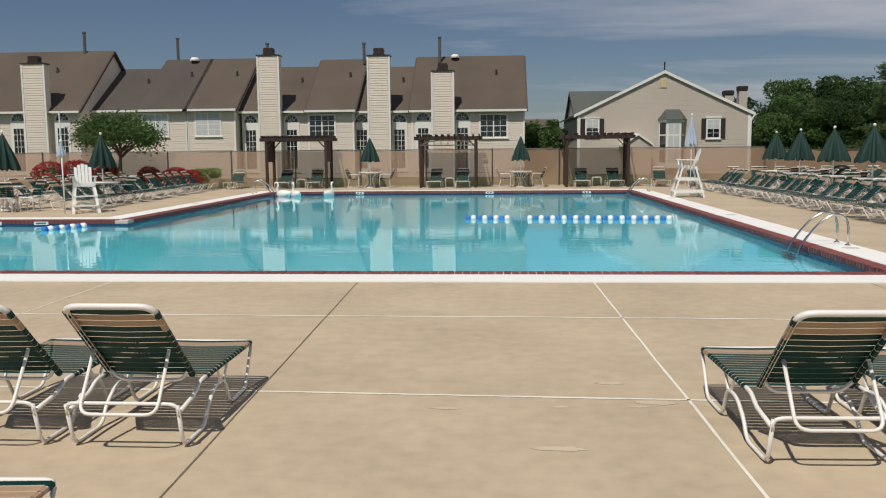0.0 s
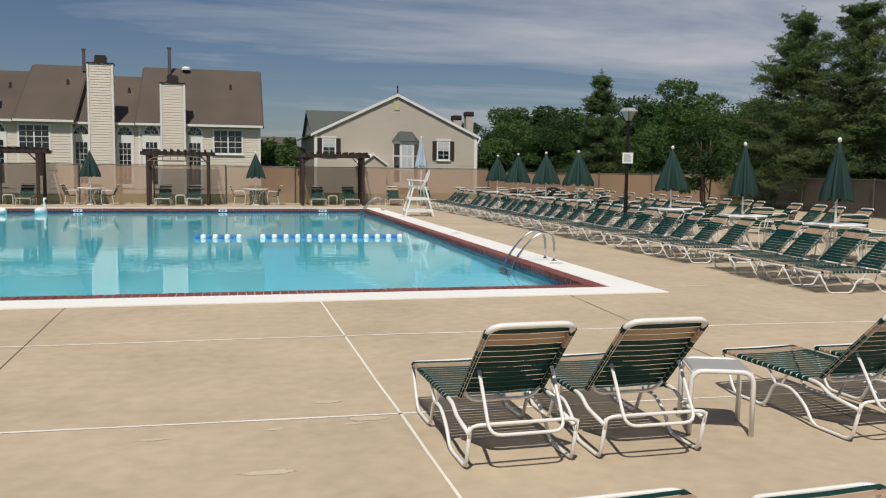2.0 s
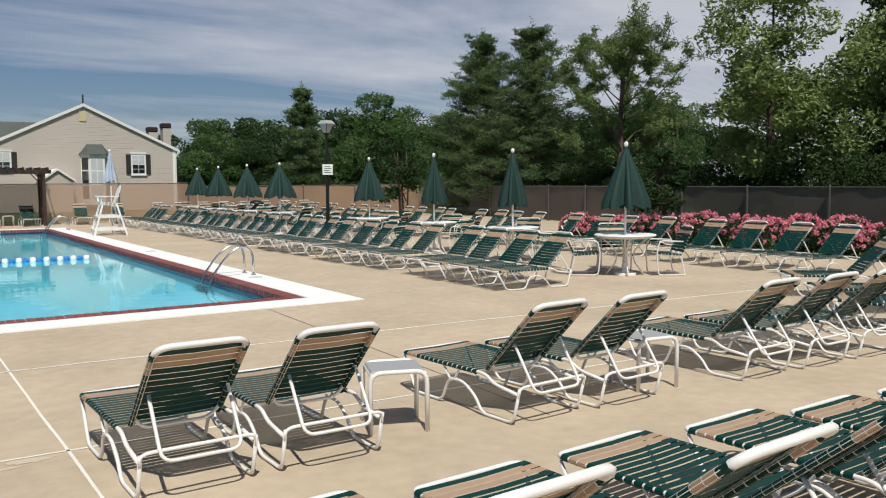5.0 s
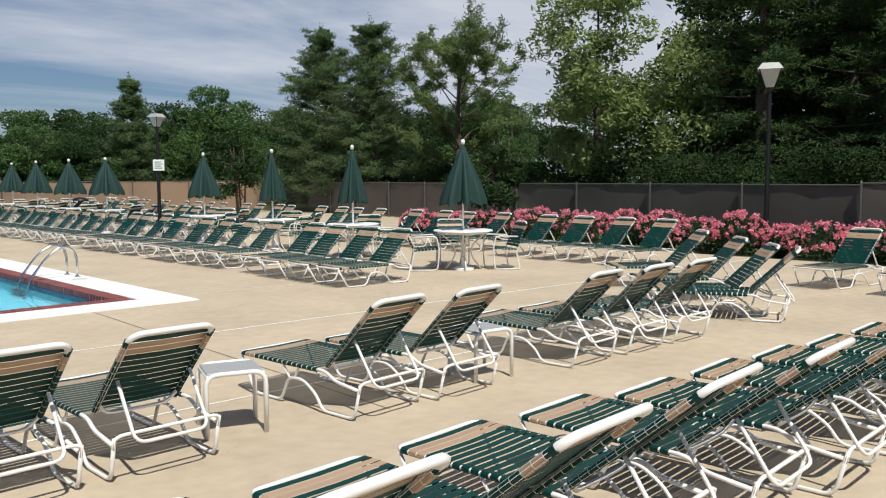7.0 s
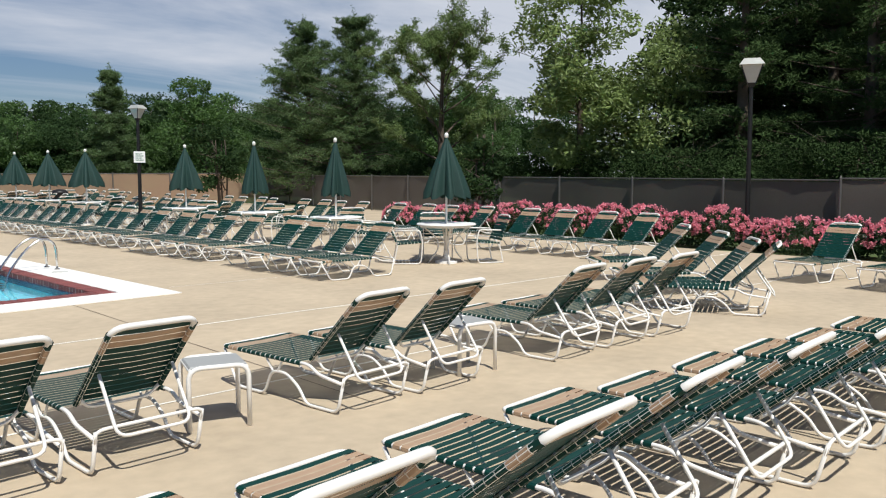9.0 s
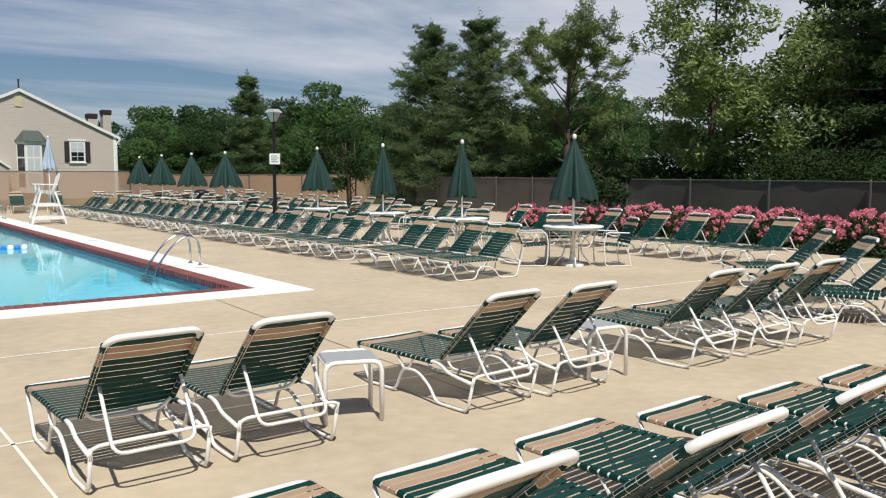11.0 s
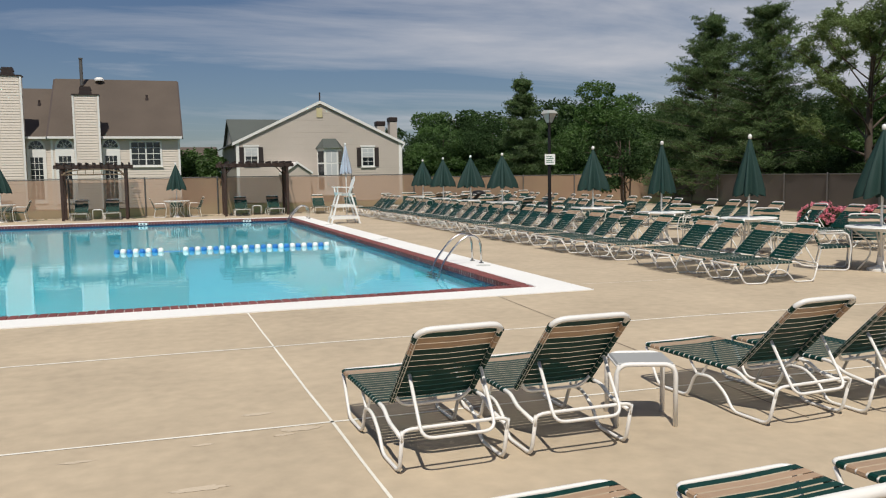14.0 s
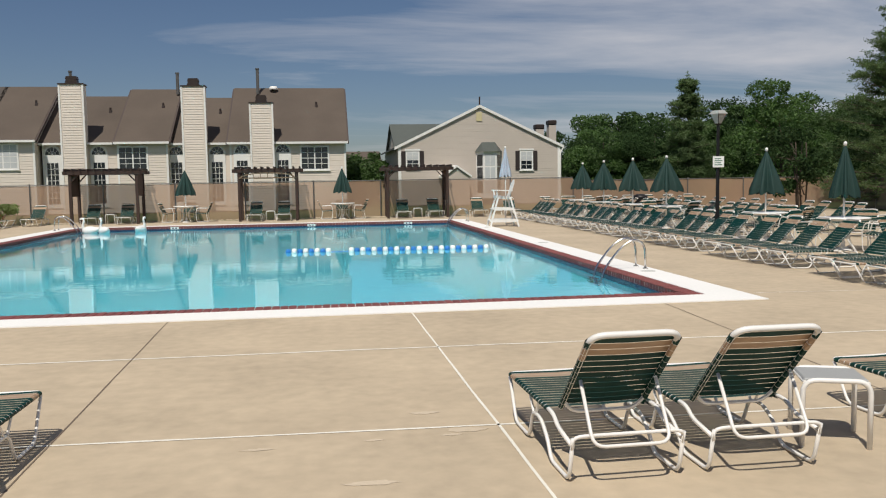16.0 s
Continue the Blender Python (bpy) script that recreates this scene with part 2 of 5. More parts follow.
def tube(bm, pts, r=0.0125, sides=6, closed=False, cap=True, radii=None):
    """A round tube swept along points."""
    pts = [Vector(p) for p in pts]
    n = len(pts)
    rings, side = [], None
    for i, p in enumerate(pts):
        a = pts[i - 1] if (i or closed) else p
        b = pts[(i + 1) % n] if (i < n - 1 or closed) else p
        d = (b - a).normalized()
        if side is None:
            side = d.orthogonal().normalized()
        side = (side - d * side.dot(d)).normalized()
        up = d.cross(side)
        rr = radii[i] if radii else r
        rings.append([bm.verts.new(p + (side * math.cos(2 * math.pi * k / sides) + up * math.sin(2 * math.pi * k / sides)) * rr) for k in range(sides)])
    for i in range(n if closed else n - 1):
        a, b = rings[i], rings[(i + 1) % n]
        for k in range(sides):
            bm.faces.new((a[k], a[(k + 1) % sides], b[(k + 1) % sides], b[k]))
    if cap and not closed:
        bm.faces.new(rings[0][::-1]); bm.faces.new(rings[-1])
    return bm


def lathe(bm, profile, sides=16, centre=(0, 0, 0), wobble=None):
    """A turned solid from (radius, height) pairs."""
    c = Vector(centre)
    rings = []
    for r, z in profile:
        rings.append([bm.verts.new(c + Vector((max(r, 1e-4) * math.cos(2 * math.pi * k / sides) * (wobble(k) if wobble else 1), max(r, 1e-4) * math.sin(2 * math.pi * k / sides) * (wobble(k) if wobble else 1), z))) for k in range(sides)])
    for a, b in zip(rings, rings[1:]):
        for k in range(sides):
            bm.faces.new((a[k], a[(k + 1) % sides], b[(k + 1) % sides], b[k]))
    bm.faces.new(rings[0][::-1]); bm.faces.new(rings[-1])
    return bm


def prism(bm, outline, axis, a, b):
    """A solid with the given outline (pairs) pushed along an axis from a to b."""
    def at(p, q):
        u, v = p
        return {"x": (q, u, v), "y": (u, q, v), "z": (u, v, q)}[axis]
    lo, hi = [bm.verts.new(at(p, a)) for p in outline], [bm.verts.new(at(p, b)) for p in outline]
    n = len(outline)
    fs = [bm.faces.new(lo), bm.faces.new(hi[::-1])]
    for i in range(n):
        fs.append(bm.faces.new((lo[i], hi[i], hi[(i + 1) % n], lo[(i + 1) % n])))
    bmesh.ops.recalc_face_normals(bm, faces=fs)
    return bm


# ---------------------------------------------------------------- ground, pool and fence
# The water's edge: a main basin with a shallow wing that runs off to the left.
PX0, PX1, PY0, PY1 = -9.0, 5.2, 10.95, 33.6
WING_X, WING_Y = -17.0, 19.6
BACK_Y, SIDE_X = 38.4, 19.6
WATER_Z = -0.13


def slab(bm, x0, x1, y0, y1, z=0.0):
    vs = [bm.verts.new(p) for p in ((x0, y0, z), (x1, y0, z), (x1, y1, z), (x0, y1, z))]
    bm.faces.new(vs)


def frame_rects(x0, x1, y0, y1, wing_x, wing_y, ox0, ox1, oy0, oy1):
    """The rectangles between an L-shaped hole and an outer rectangle."""
    return [(ox0, ox1, oy0, y0), (x1, ox1, y0, oy1), (ox0, wing_x, y0, oy1), (wing_x, x0, wing_y, oy1), (x0, x1, y1, oy1)]


def build_ground():
    bm = bmesh.new()
    for r in frame_rects(PX0 - 0.5, PX1 + 0.5, PY0 - 0.5, PY1 + 0.5, WING_X - 0.5, WING_Y + 0.5, -900, 900, -600, 1500):
        slab(bm, *r, -0.05)
    tagged(part("ground", bm, GRASS), "mown green lawn round the pool and the houses", "ground", kind="structure")
    bm = bmesh.new()
    for x0, x1, y0, y1 in frame_rects(PX0 - 0.45, PX1 + 0.45, PY0 - 0.4, PY1 + 0.4, WING_X - 0.4, WING_Y + 0.4, -34, 17.0, -9, 38.2):
        box(bm, x0, x1, y0, y1, -0.12, 0.0)
    box(bm, 17.0, 24.5, 21.0, 38.2, -0.12, 0.0)
    deck = tagged(part("pavement", bm, CONCRETE), "tan concrete pool deck with sealed joints", "pool deck", kind="structure")
    return deck


def joint(deck, x0, y0, x1, y1, mat, width=0.018):
    d = Vector((x1 - x0, y1 - y0, 0)); n = Vector((-d.y, d.x, 0)).normalized() * width / 2
    bm = bmesh.new()
    steps = max(2, int(d.length / 0.35))
    lo, hi = [], []
    for k in range(steps + 1):
        p = Vector((x0, y0, 0.003)) + d * (k / steps) + n * (noise.noise((x0 + k * 0.31, y0, 1.7)) * 0.9)
        w = 0.75 + 0.5 * abs(noise.noise((k * 0.6, x0, y0)))
        lo.append(bm.verts.new(p - n * w)); hi.append(bm.verts.new(p + n * w))
    for a, b, c, e in zip(lo, lo[1:], hi[1:], hi):
        bm.faces.new((a, b, c, e))
    return part("joint", bm, mat, deck)


def coping_ring(bm, w0, w1, z0, z1):
    """A band that follows the pool's L-shaped rim, from w0 to w1 outside the water's edge."""
    x0, x1, y0, y1, a, b = PX0, PX1, PY0, PY1, WING_X, WING_Y
    r0, r1 = (x1 + (w - 0.10 if w > 0.1 else w) for w in (w0, w1))
    box(bm, a - w1, r1, y0 - w1, y0 - w0, z0, z1)
    box(bm, r0, r1, y0 - w0, y1 + w0, z0, z1)
    box(bm, x0 - w1, r1, y1 + w0, y1 + w1, z0, z1)
    box(bm, x0 - w1, x0 - w0, b + w1, y1 + w0, z0, z1)
    box(bm, a - w1, x0 - w0, b + w0, b + w1, z0, z1)
    box(bm, a - w1, a - w0, y0 - w0, b + w0, z0, z1)


def build_pool():
    rim = empty("pool_rim")
    tagged(rim, "white painted pool rim edged with red brick", "pool edge", kind="structure")
    bm = bmesh.new(); coping_ring(bm, 0.36, 0.96, -0.1, 0.012)
    part("white_band", bm, WHITE_BAND, rim)
    bm = bmesh.new(); coping_ring(bm, 0.03, 0.358, -0.12, -0.006)
    part("mortar_bed", bm, MORTAR, rim)
    bm = bmesh.new(); coping_ring(bm, -0.012, 0.029, -0.34, -0.079)
    part("waterline_tile", bm, TILE_BLUE, rim)
    # The basin: walls and a floor that deepens towards the far end.
    bm = bmesh.new()
    def q(*pts): bm.faces.new([bm.verts.new(p) for p in pts])
    zs, zd = -1.15, -3.2
    L = [(WING_X, PY0), (PX1, PY0), (PX1, PY1), (PX0, PY1), (PX0, WING_Y), (WING_X, WING_Y)]
    for (xa, ya), (xb, yb) in zip(L, L[1:] + L[:1]):
        q((xa, ya, -0.1), (xb, yb, -0.1), (xb, yb, zd), (xa, ya, zd))
    q((WING_X, PY0, zs), (PX1, PY0, zs), (PX1, WING_Y, zs - 0.4), (WING_X, WING_Y, zs - 0.4))
    q((PX0, WING_Y, zs - 0.4), (PX1, WING_Y, zs - 0.4), (PX1, PY1, zd), (PX0, PY1, zd))
    tagged(part("pool_basin", bm, POOL_PLASTER), "light blue plastered swimming pool basin", "swimming pool", kind="structure")
    bm = bmesh.new()
    slab(bm, WING_X + 0.01, PX1 - 0.012, PY0 + 0.012, WING_Y, WATER_Z); slab(bm, PX0 + 0.012, PX1 - 0.012, WING_Y, PY1 - 0.012, WATER_Z)
    bmesh.ops.remove_doubles(bm, verts=bm.verts, dist=0.03)
    w = tagged(part("water", bm, WATER), "calm clear turquoise pool water", "water", kind="structure")
    w.visible_shadow = False
    return rim


def build_fence():
    f = tagged(empty("fence"), "chain-link fence hung with tan privacy screens, browned where shaded", "fence", kind="structure")
    # The side runs hang the screen that has tree shade in its colour.
    runs = [((-40, BACK_Y), (12, BACK_Y), 1.70, TAN_SCREEN), ((12, BACK_Y), (26.4, BACK_Y), 1.55, TAN_SCREEN), ((26.4, BACK_Y), (19.2, 6.0), 1.46, SHADED_SCREEN), ((19.2, 6.0), (18.6, -12.0), 1.5, SHADED_SCREEN), ((-40, -12), (18.6, -12), 1.5, SHADED_SCREEN), ((-40, -12), (-40, BACK_Y), 1.5, SHADED_SCREEN)]
    for (xa, ya), (xb, yb), h, mat in runs:
        d = Vector((xb - xa, yb - ya, 0)); n = max(1, round(d.length / 3.05)); side = Vector((-d.y, d.x, 0)).normalized()
        for i in range(n):
            a, b = Vector((xa, ya, 0)) + d * (i / n), Vector((xa, ya, 0)) + d * ((i + 1) / n)
            bm = bmesh.new(); cols = []
            for k in range(9):
                p = a.lerp(b, k / 8)
                col = []
                for z in (0.03, h * 0.35, h * 0.7, h - 0.03):
                    o = side * 0.035 * noise.noise((p.x * 1.3, p.y * 1.3, z * 1.1))
                    if 0 < k < 8: col.append(bm.verts.new(p + o + Vector((0, 0, z))))
                    else: col.append(bm.verts.new(p + Vector((0, 0, z))))
                cols.append(col)
            for c0, c1 in zip(cols, cols[1:]):
                for k in range(3): bm.faces.new((c0[k], c1[k], c1[k + 1], c0[k + 1]))
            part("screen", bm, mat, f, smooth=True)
            part("post", lathe(bmesh.new(), [(0.03, 0), (0.03, h + 0.02), (0.012, h + 0.06)], 8, a - side * 0.05), GALV, f)
        part("top_rail", tube(bmesh.new(), [Vector((xa, ya, h)), Vector((xb, yb, h))], 0.021, 6), GALV, f)


deck = build_ground()
build_pool()
build_fence()
# Sawn joints: the one that runs up on the left is a dark old seal, the others are pale.
joint(deck, -1.24, -6.0, -1.655, 9.98, SEAL_DARK, 0.014)
joint(deck, 1.53, -6.0, 1.285, 9.98, SEAL_WHITE, 0.024)
joint(deck, -4.55, -6.0, -4.84, 9.98, SEAL_WHITE, 0.018)
joint(deck, 4.35, 4.0, 4.6, 9.98, SEAL_DARK, 0.012)
joint(deck, -14.0, 7.93, 2.0, 7.79, SEAL_WHITE, 0.04)
joint(deck, 2.0, 7.79, 17.0, 7.15, SEAL_WHITE, 0.04)
joint(deck, -14.0, 5.52, 17.0, 4.67, SEAL_WHITE, 0.03)
joint(deck, 6.2, 10.62, 8.6, 10.42, SEAL_WHITE, 0.02)

# ---------------------------------------------------------------- loungers
LW = 0.315
HINGE, BACK_TOP = Vector((0, 0.39, 0.302)), Vector((0, -0.145, 0.83))


def strap(name, parent, mat, centre, along, width, half, r=0.0165):
    """One flat vinyl strap stretched across two rails and wrapped round them."""
    bm = bmesh.new()
    up = Vector((1, 0, 0)).cross(along).normalized()
    w = along.normalized() * width / 2
    path = []
    for s in (-1, 1):
        arc = [Vector((s * (half + r * math.sin(a)), 0, 0)) + up * (r * math.cos(a)) for a in (math.pi * 1.6, math.pi * 1.25, math.pi * 0.9, math.pi * 0.6, math.pi * 0.3, 0.0)]
        path += arc if s < 0 else arc[::-1]
    path.insert(6, up * (r - 0.006))
    rows = [(bm.verts.new(centre + p - w), bm.verts.new(centre + p + w)) for p in path]
    for (a, b), (c, d) in zip(rows, rows[1:]):
        bm.faces.new((a, b, d, c))
    return part(name, bm, mat, parent)


def build_lounger(top_at=BACK_TOP, half=0.248):
    root = empty("sun_lounger")
    bm = bmesh.new()
    for s in (-1, 1):
        x = s * LW
        tube(bm, rounded([(x, 1.315, 0.285), (x, 1.15, 0.015), (x, 0.82, 0.015), (x, 0.73, 0.20), (x, 0.56, 0.205), (x, 0.42, 0.12), (x, 0.35, 0.015), (x, 0.02, 0.015), (x, -0.045, 0.262)], 0.06), 0.0118)
    part("leg_frame", bm, FRAME, root, smooth=True)
    bm = bmesh.new()
    tube(bm, rounded([(-LW, -0.02, 0.22), (-LW, 0.22, 0.25), (-LW, HINGE.y - 0.08, 0.305), (-LW, 1.345, 0.300), (LW, 1.345, 0.300), (LW, HINGE.y - 0.08, 0.305), (LW, 0.22, 0.25), (LW, -0.02, 0.22)], 0.06), 0.0128)
    part("seat_frame", bm, FRAME, root, smooth=True)
    part("crossbar", tube(bmesh.new(), rounded([(-LW, -0.03, 0.20), (-LW, -0.048, 0.272), (LW, -0.048, 0.272), (LW, -0.03, 0.20)], 0.07), 0.0115), FRAME, root, "yellowed white tube", smooth=True)
    for s in (-1, 1):
        part("strut", tube(bmesh.new(), [(s * LW, 0.72, 0.20), (s * LW, 0.80, 0.295)], 0.009), FRAME, root)
        part("strut", tube(bmesh.new(), [(s * LW, 0.66, 0.21), (s * LW, 0.60, 0.30)], 0.009), FRAME, root)
    bk = top_at - HINGE
    d = bk.normalized()
    bm = bmesh.new()
    low, top = HINGE + d * 0.02, top_at
    tube(bm, rounded([low + Vector((-half, 0, 0)), top + Vector((-half, 0, 0)), top + Vector((half, 0, 0)), low + Vector((half, 0, 0))], 0.085), 0.018)
    part("back_frame", bm, FRAME, root, smooth=True)
    part("back_crossbar", tube(bmesh.new(), rounded([HINGE + d * 0.10 + Vector((-half, 0, 0)), HINGE + Vector((-half + 0.06, -0.03, -0.01)), HINGE + Vector((half - 0.06, -0.03, -0.01)), HINGE + d * 0.10 + Vector((half, 0, 0))], 0.05), 0.011), FRAME, root, smooth=True)
    pin = HINGE + d * 0.36
    bm = bmesh.new()
    foot = Vector((0, -0.10 if top_at.z > 0.78 else -0.16, 0.225))
    tube(bm, rounded([pin + Vector((-half + 0.03, -0.02, -0.02)), foot + Vector((-half + 0.03, 0, 0)), foot + Vector((half - 0.03, 0, 0)), pin + Vector((half - 0.03, -0.02, -0.02))], 0.07), 0.0105)
    part("back_support", bm, FRAME, root, smooth=True)
    n = 16
    for k in range(n):
        y = HINGE.y + 0.03 + (1.275 - HINGE.y - 0.03) * k / (n - 1)
        tan = k in (n - 2, n - 3)
        strap("seat_strap", root, STRAP_TAN if tan else STRAP_GREEN, Vector((0, y, 0.302)), Vector((0, 1, 0)), 0.048 if tan else 0.0455, LW)
    n = round(bk.length / 0.0625)
    for k in range(n):
        c = HINGE + d * (0.055 + (bk.length - 0.13) * k / (n - 1))
        tan = k in (n - 2, n - 3)
        strap("back_strap", root, STRAP_TAN if tan else STRAP_GREEN, c, -d, 0.0515, half, 0.0192)
    return root


lounger = build_lounger()
tagged(lounger, "white tube-framed sun lounger with dark green and tan vinyl straps", "sun lounger", "sun loungers on the deck")
LOUNGE_FIRST = [True]


low_lounger = build_lounger(Vector((0, -0.27, 0.87)), 0.268)
tagged(low_lounger, "lounger with green straps and a tan-banded foot end", "sun lounger", "sun loungers on the deck")
LOW_TURN = 3.0


def foot_at(x, y, turn=LOW_TURN):
    """The pose of a lounger whose foot end has its near corner at x, y."""
    c = Matrix.Rotation(radians(turn), 3, "Z") @ Vector((-0.33, 1.36, 0))
    return pose(x - c.x, y - c.y, 0, 0, 0, turn)


low_lounger.matrix_world = foot_at(1.48, 2.76)


def place_lounger(x, y, turn=0.0, label=""):
    m = pose(x, y, 0.0, 0, 0, turn)
    if LOUNGE_FIRST[0]:
        LOUNGE_FIRST[0] = False
        lounger.matrix_world = m
        ob = lounger
    else:
        ob = copy_thing(lounger, m)
    if label:
        ob["label"] = label
    return ob



# The line of loungers that look at the pool, in pairs with low tables between.
for x, turn in ((-2.76, 0), (-1.94, 0), (1.83, 1.5), (2.63, 0.5), (4.29, 4), (5.06, 3.5), (6.61, 3), (7.41, 2), (8.18, 1), (-5.2, 0), (-6.0, 0)):
    place_lounger(x, (3.955 if x > 0 else 4.055) - max(0.0, x - 4) * 0.045, turn, "white-framed lounger with green and tan straps facing the pool")
# The line behind it, whose foot ends stand nearest.
for x, y, turn in ((2.35, 2.64, 3), (3.19, 2.64, 4), (4.05, 2.58, 3), (4.81, 2.45, 2), (5.66, 2.41, 4), (6.44, 2.34, 3), (7.19, 2.25, 2), (8.03, 2.2, 3)):
    copy_thing(low_lounger, foot_at(x, y, turn))
for x in (-1.95, -2.80, -3.65):
    place_lounger(x, 1.52, 2, "raised lounger with green straps and a tan-banded foot end")
# Loungers at the end of that line, turned this way and that.
for x, y, turn in ((12.24, 6.0, 48), (11.2, 4.88, 46), (10.38, 4.07, 40), (10.07, 3.64, 24), (14.25, 4.25, 80), (14.1, 3.05, 82), (14.2, 1.7, 80)):
    place_lounger(x, y, turn, "green-strapped lounger turned out of line on the deck")
# The bank along the pool's right side: a front rank, and a rank before the roses and the fence.
rng = random.Random(4)
y = 9.72
k = 0
while y < 36:
    place_lounger(9.45 + rng.uniform(-.07, .07), y, 88 + rng.uniform(-4, 4), "green-strapped lounger in the long rank beside the pool")
    k += 1
    y += 0.83 + (0.45 if k % 4 == 0 else 0.0)
y, k = 8.1, 0
while y < 37:
    place_lounger(14.6 + 0.03 * y + rng.uniform(-.12, .12), y, 84 + rng.uniform(-6, 6), "green-strapped lounger before the rose bed and fence")
    k += 1
    y += 0.98 + (0.5 if k % 4 == 0 else 0.0)
y = 20.5
while y < 36.5:
    place_lounger(12.6 + rng.uniform(-.1, .1), y, 86 + rng.uniform(-5, 5), "green-strapped lounger in the middle rank of the bank")
    y += 0.95
for k in range(8):
    place_lounger(10.4 + 1.0 * k, 37.4, 180 + rng.uniform(-5, 5), "green-strapped lounger along the back fence")
# Left bank.
y, k = 23.6, 0
while y < 36:
    place_lounger(-13.0 - 0.06 * (y - 23) + rng.uniform(-.1, .1), y, -88 + rng.uniform(-6, 6), "green-strapped lounger on the far side of the pool")
    k += 1
    y += 0.85 + (0.4 if k % 4 == 0 else 0.0)
y = 24.0
while y < 36:
    place_lounger(-16.4 + rng.uniform(-.1, .1), y, -86 + rng.uniform(-6, 6), "green-strapped lounger before the flower bed")
    y += 1.05
# Along the back fence and under the pergolas.
for x in (-11.9, -9.65, -8.25, -2.75, -1.55, 3.75, 5.15, 7.2, 8.7):
    place_lounger(x, 37.75, 180 + rng.uniform(-3, 3), "green-strapped lounger on the back deck")


# ---------------------------------------------------------------- low tables
FROSTED = material("pale_grey_table_top", (0.34, 0.34, 0.33), 0.55, vary=0.08, grain=60)


def build_side_table():
    root = empty("side_table")
    h, a = 0.415, 0.178
    bm = boxed(-a - 0.005, a + 0.005, -a + 0.02, a - 0.02, h - 0.022, h + 0.002, bevel=0.008)
    part("tabletop", bm, FROSTED, root, "pale grey textured top")
    for s in (-1, 1):
        bm = bmesh.new()
        tube(bm, rounded([(-a - 0.012, s * a * 1.0, 0.0), (-a - 0.012, s * a * 1.0, h - 0.006), (a + 0.012, s * a * 1.0, h - 0.006), (a + 0.012, s * a * 1.0, 0.0)], 0.085, 6), 0.0165, 8)
        part("leg_hoop", bm, FRAME, root, smooth=True)
    for s in (-1, 1):
        part("edge_rail", tube(bmesh.new(), [(s * a, -a * 1.0, h - 0.02), (s * a, a * 1.0, h - 0.02)], 0.012), FRAME, root)
    return tagged(root, "low white plastic side table between sun loungers", "side table", "low tables beside loungers")


low_table = build_side_table()
low_table.matrix_world = pose(3.31, 4.40, 0, 0, 0, -20)
for x, y, turn in ((5.55, 4.24, -8), (-8.95, 37.6, 0), (-2.15, 37.7, 0), (4.45, 37.7, 0), (12.0, 22.3, 4), (-13.4, 22.9, 0), (-13.9, 22.6, 9)):
    copy_thing(low_table, pose(x, y, 0, 0, 0, turn))


# ---------------------------------------------------------------- umbrellas, dining tables and chairs
def build_umbrella(h, canvas, label, length=1.05, wide=0.33):
    root = empty("umbrella")
    part("pole", tube(bmesh.new(), [(0, 0, 0.02), (0, 0, h - 0.02)], 0.02, 8), FRAME, root, smooth=True)
    bm = bmesh.new()
    sides, rings = 48, []
    prof = [(0.0, 0.02), (0.03, 0.035), (0.25, wide * 0.37), (0.5, wide * 0.61), (0.75, wide * 0.82), (0.92, wide * 0.97), (1.0, wide)]
    for f, r in prof:
        ring = []
        for k in range(sides):
            a = 2 * math.pi * k / sides
            fold = 1 + (0.33 * math.cos(8 * a) + 0.08 * math.cos(16 * a + 1.3) + 0.05 * math.sin(5 * a)) * min(1, f * 1.6)
            sag = 0.045 * math.cos(8 * a) if f == 1.0 else 0.0
            ring.append(bm.verts.new((r * fold * math.cos(a), r * fold * math.sin(a), h - 0.05 - f * length - sag)))
        rings.append(ring)
    for a, b in zip(rings, rings[1:]):
        for k in range(sides):
            bm.faces.new((a[k], b[k], b[(k + 1) % sides], a[(k + 1) % sides]))
    part("canopy", bm, canvas, root, smooth=True)
    for k in range(8):
        a = 2 * math.pi * k / 8
        part("rib", tube(bmesh.new(), [(0.02 * math.cos(a), 0.02 * math.sin(a), h - 0.07), (0.7 * wide * math.cos(a), 0.7 * wide * math.sin(a), h - 0.05 - length * 0.97)], 0.006, 5), FRAME, root)
    part("finial", lathe(bmesh.new(), [(0.02, h - 0.05), (0.036, h - 0.035), (0.038, h + 0.01), (0.026, h + 0.035), (0.006, h + 0.045)], 12), WHITE_PLASTIC, root, "white cap", smooth=True)
    return tagged(root, label, "umbrella", "umbrellas round the pool")


def build_round_table():
    root = empty("round_table")
    part("tabletop", lathe(bmesh.new(), [(0.48, 0.685), (0.53, 0.69), (0.54, 0.705), (0.53, 0.72), (0.02, 0.722)], 36), WHITE_PLASTIC, root, smooth=False)
    part("apron", lathe(bmesh.new(), [(0.46, 0.655), (0.46, 0.684)], 36), FRAME, root)
    for k in range(4):
        a = math.pi / 4 + k * math.pi / 2
        c, s = math.cos(a), math.sin(a)
        part("leg", tube(bmesh.new(), rounded([(0.42 * c, 0.42 * s, 0.66), (0.16 * c, 0.16 * s, 0.45), (0.14 * c, 0.14 * s, 0.25), (0.34 * c, 0.34 * s, 0.0)], 0.12), 0.015, 6), FRAME, root, smooth=True)
    part("umbrella_base", lathe(bmesh.new(), [(0.20, 0.0), (0.20, 0.035), (0.10, 0.06), (0.045, 0.09), (0.04, 0.22)], 20), WHITE_PLASTIC, root, smooth=False)
    return tagged(root, "round white patio table under a closed umbrella", "table", "patio tables")


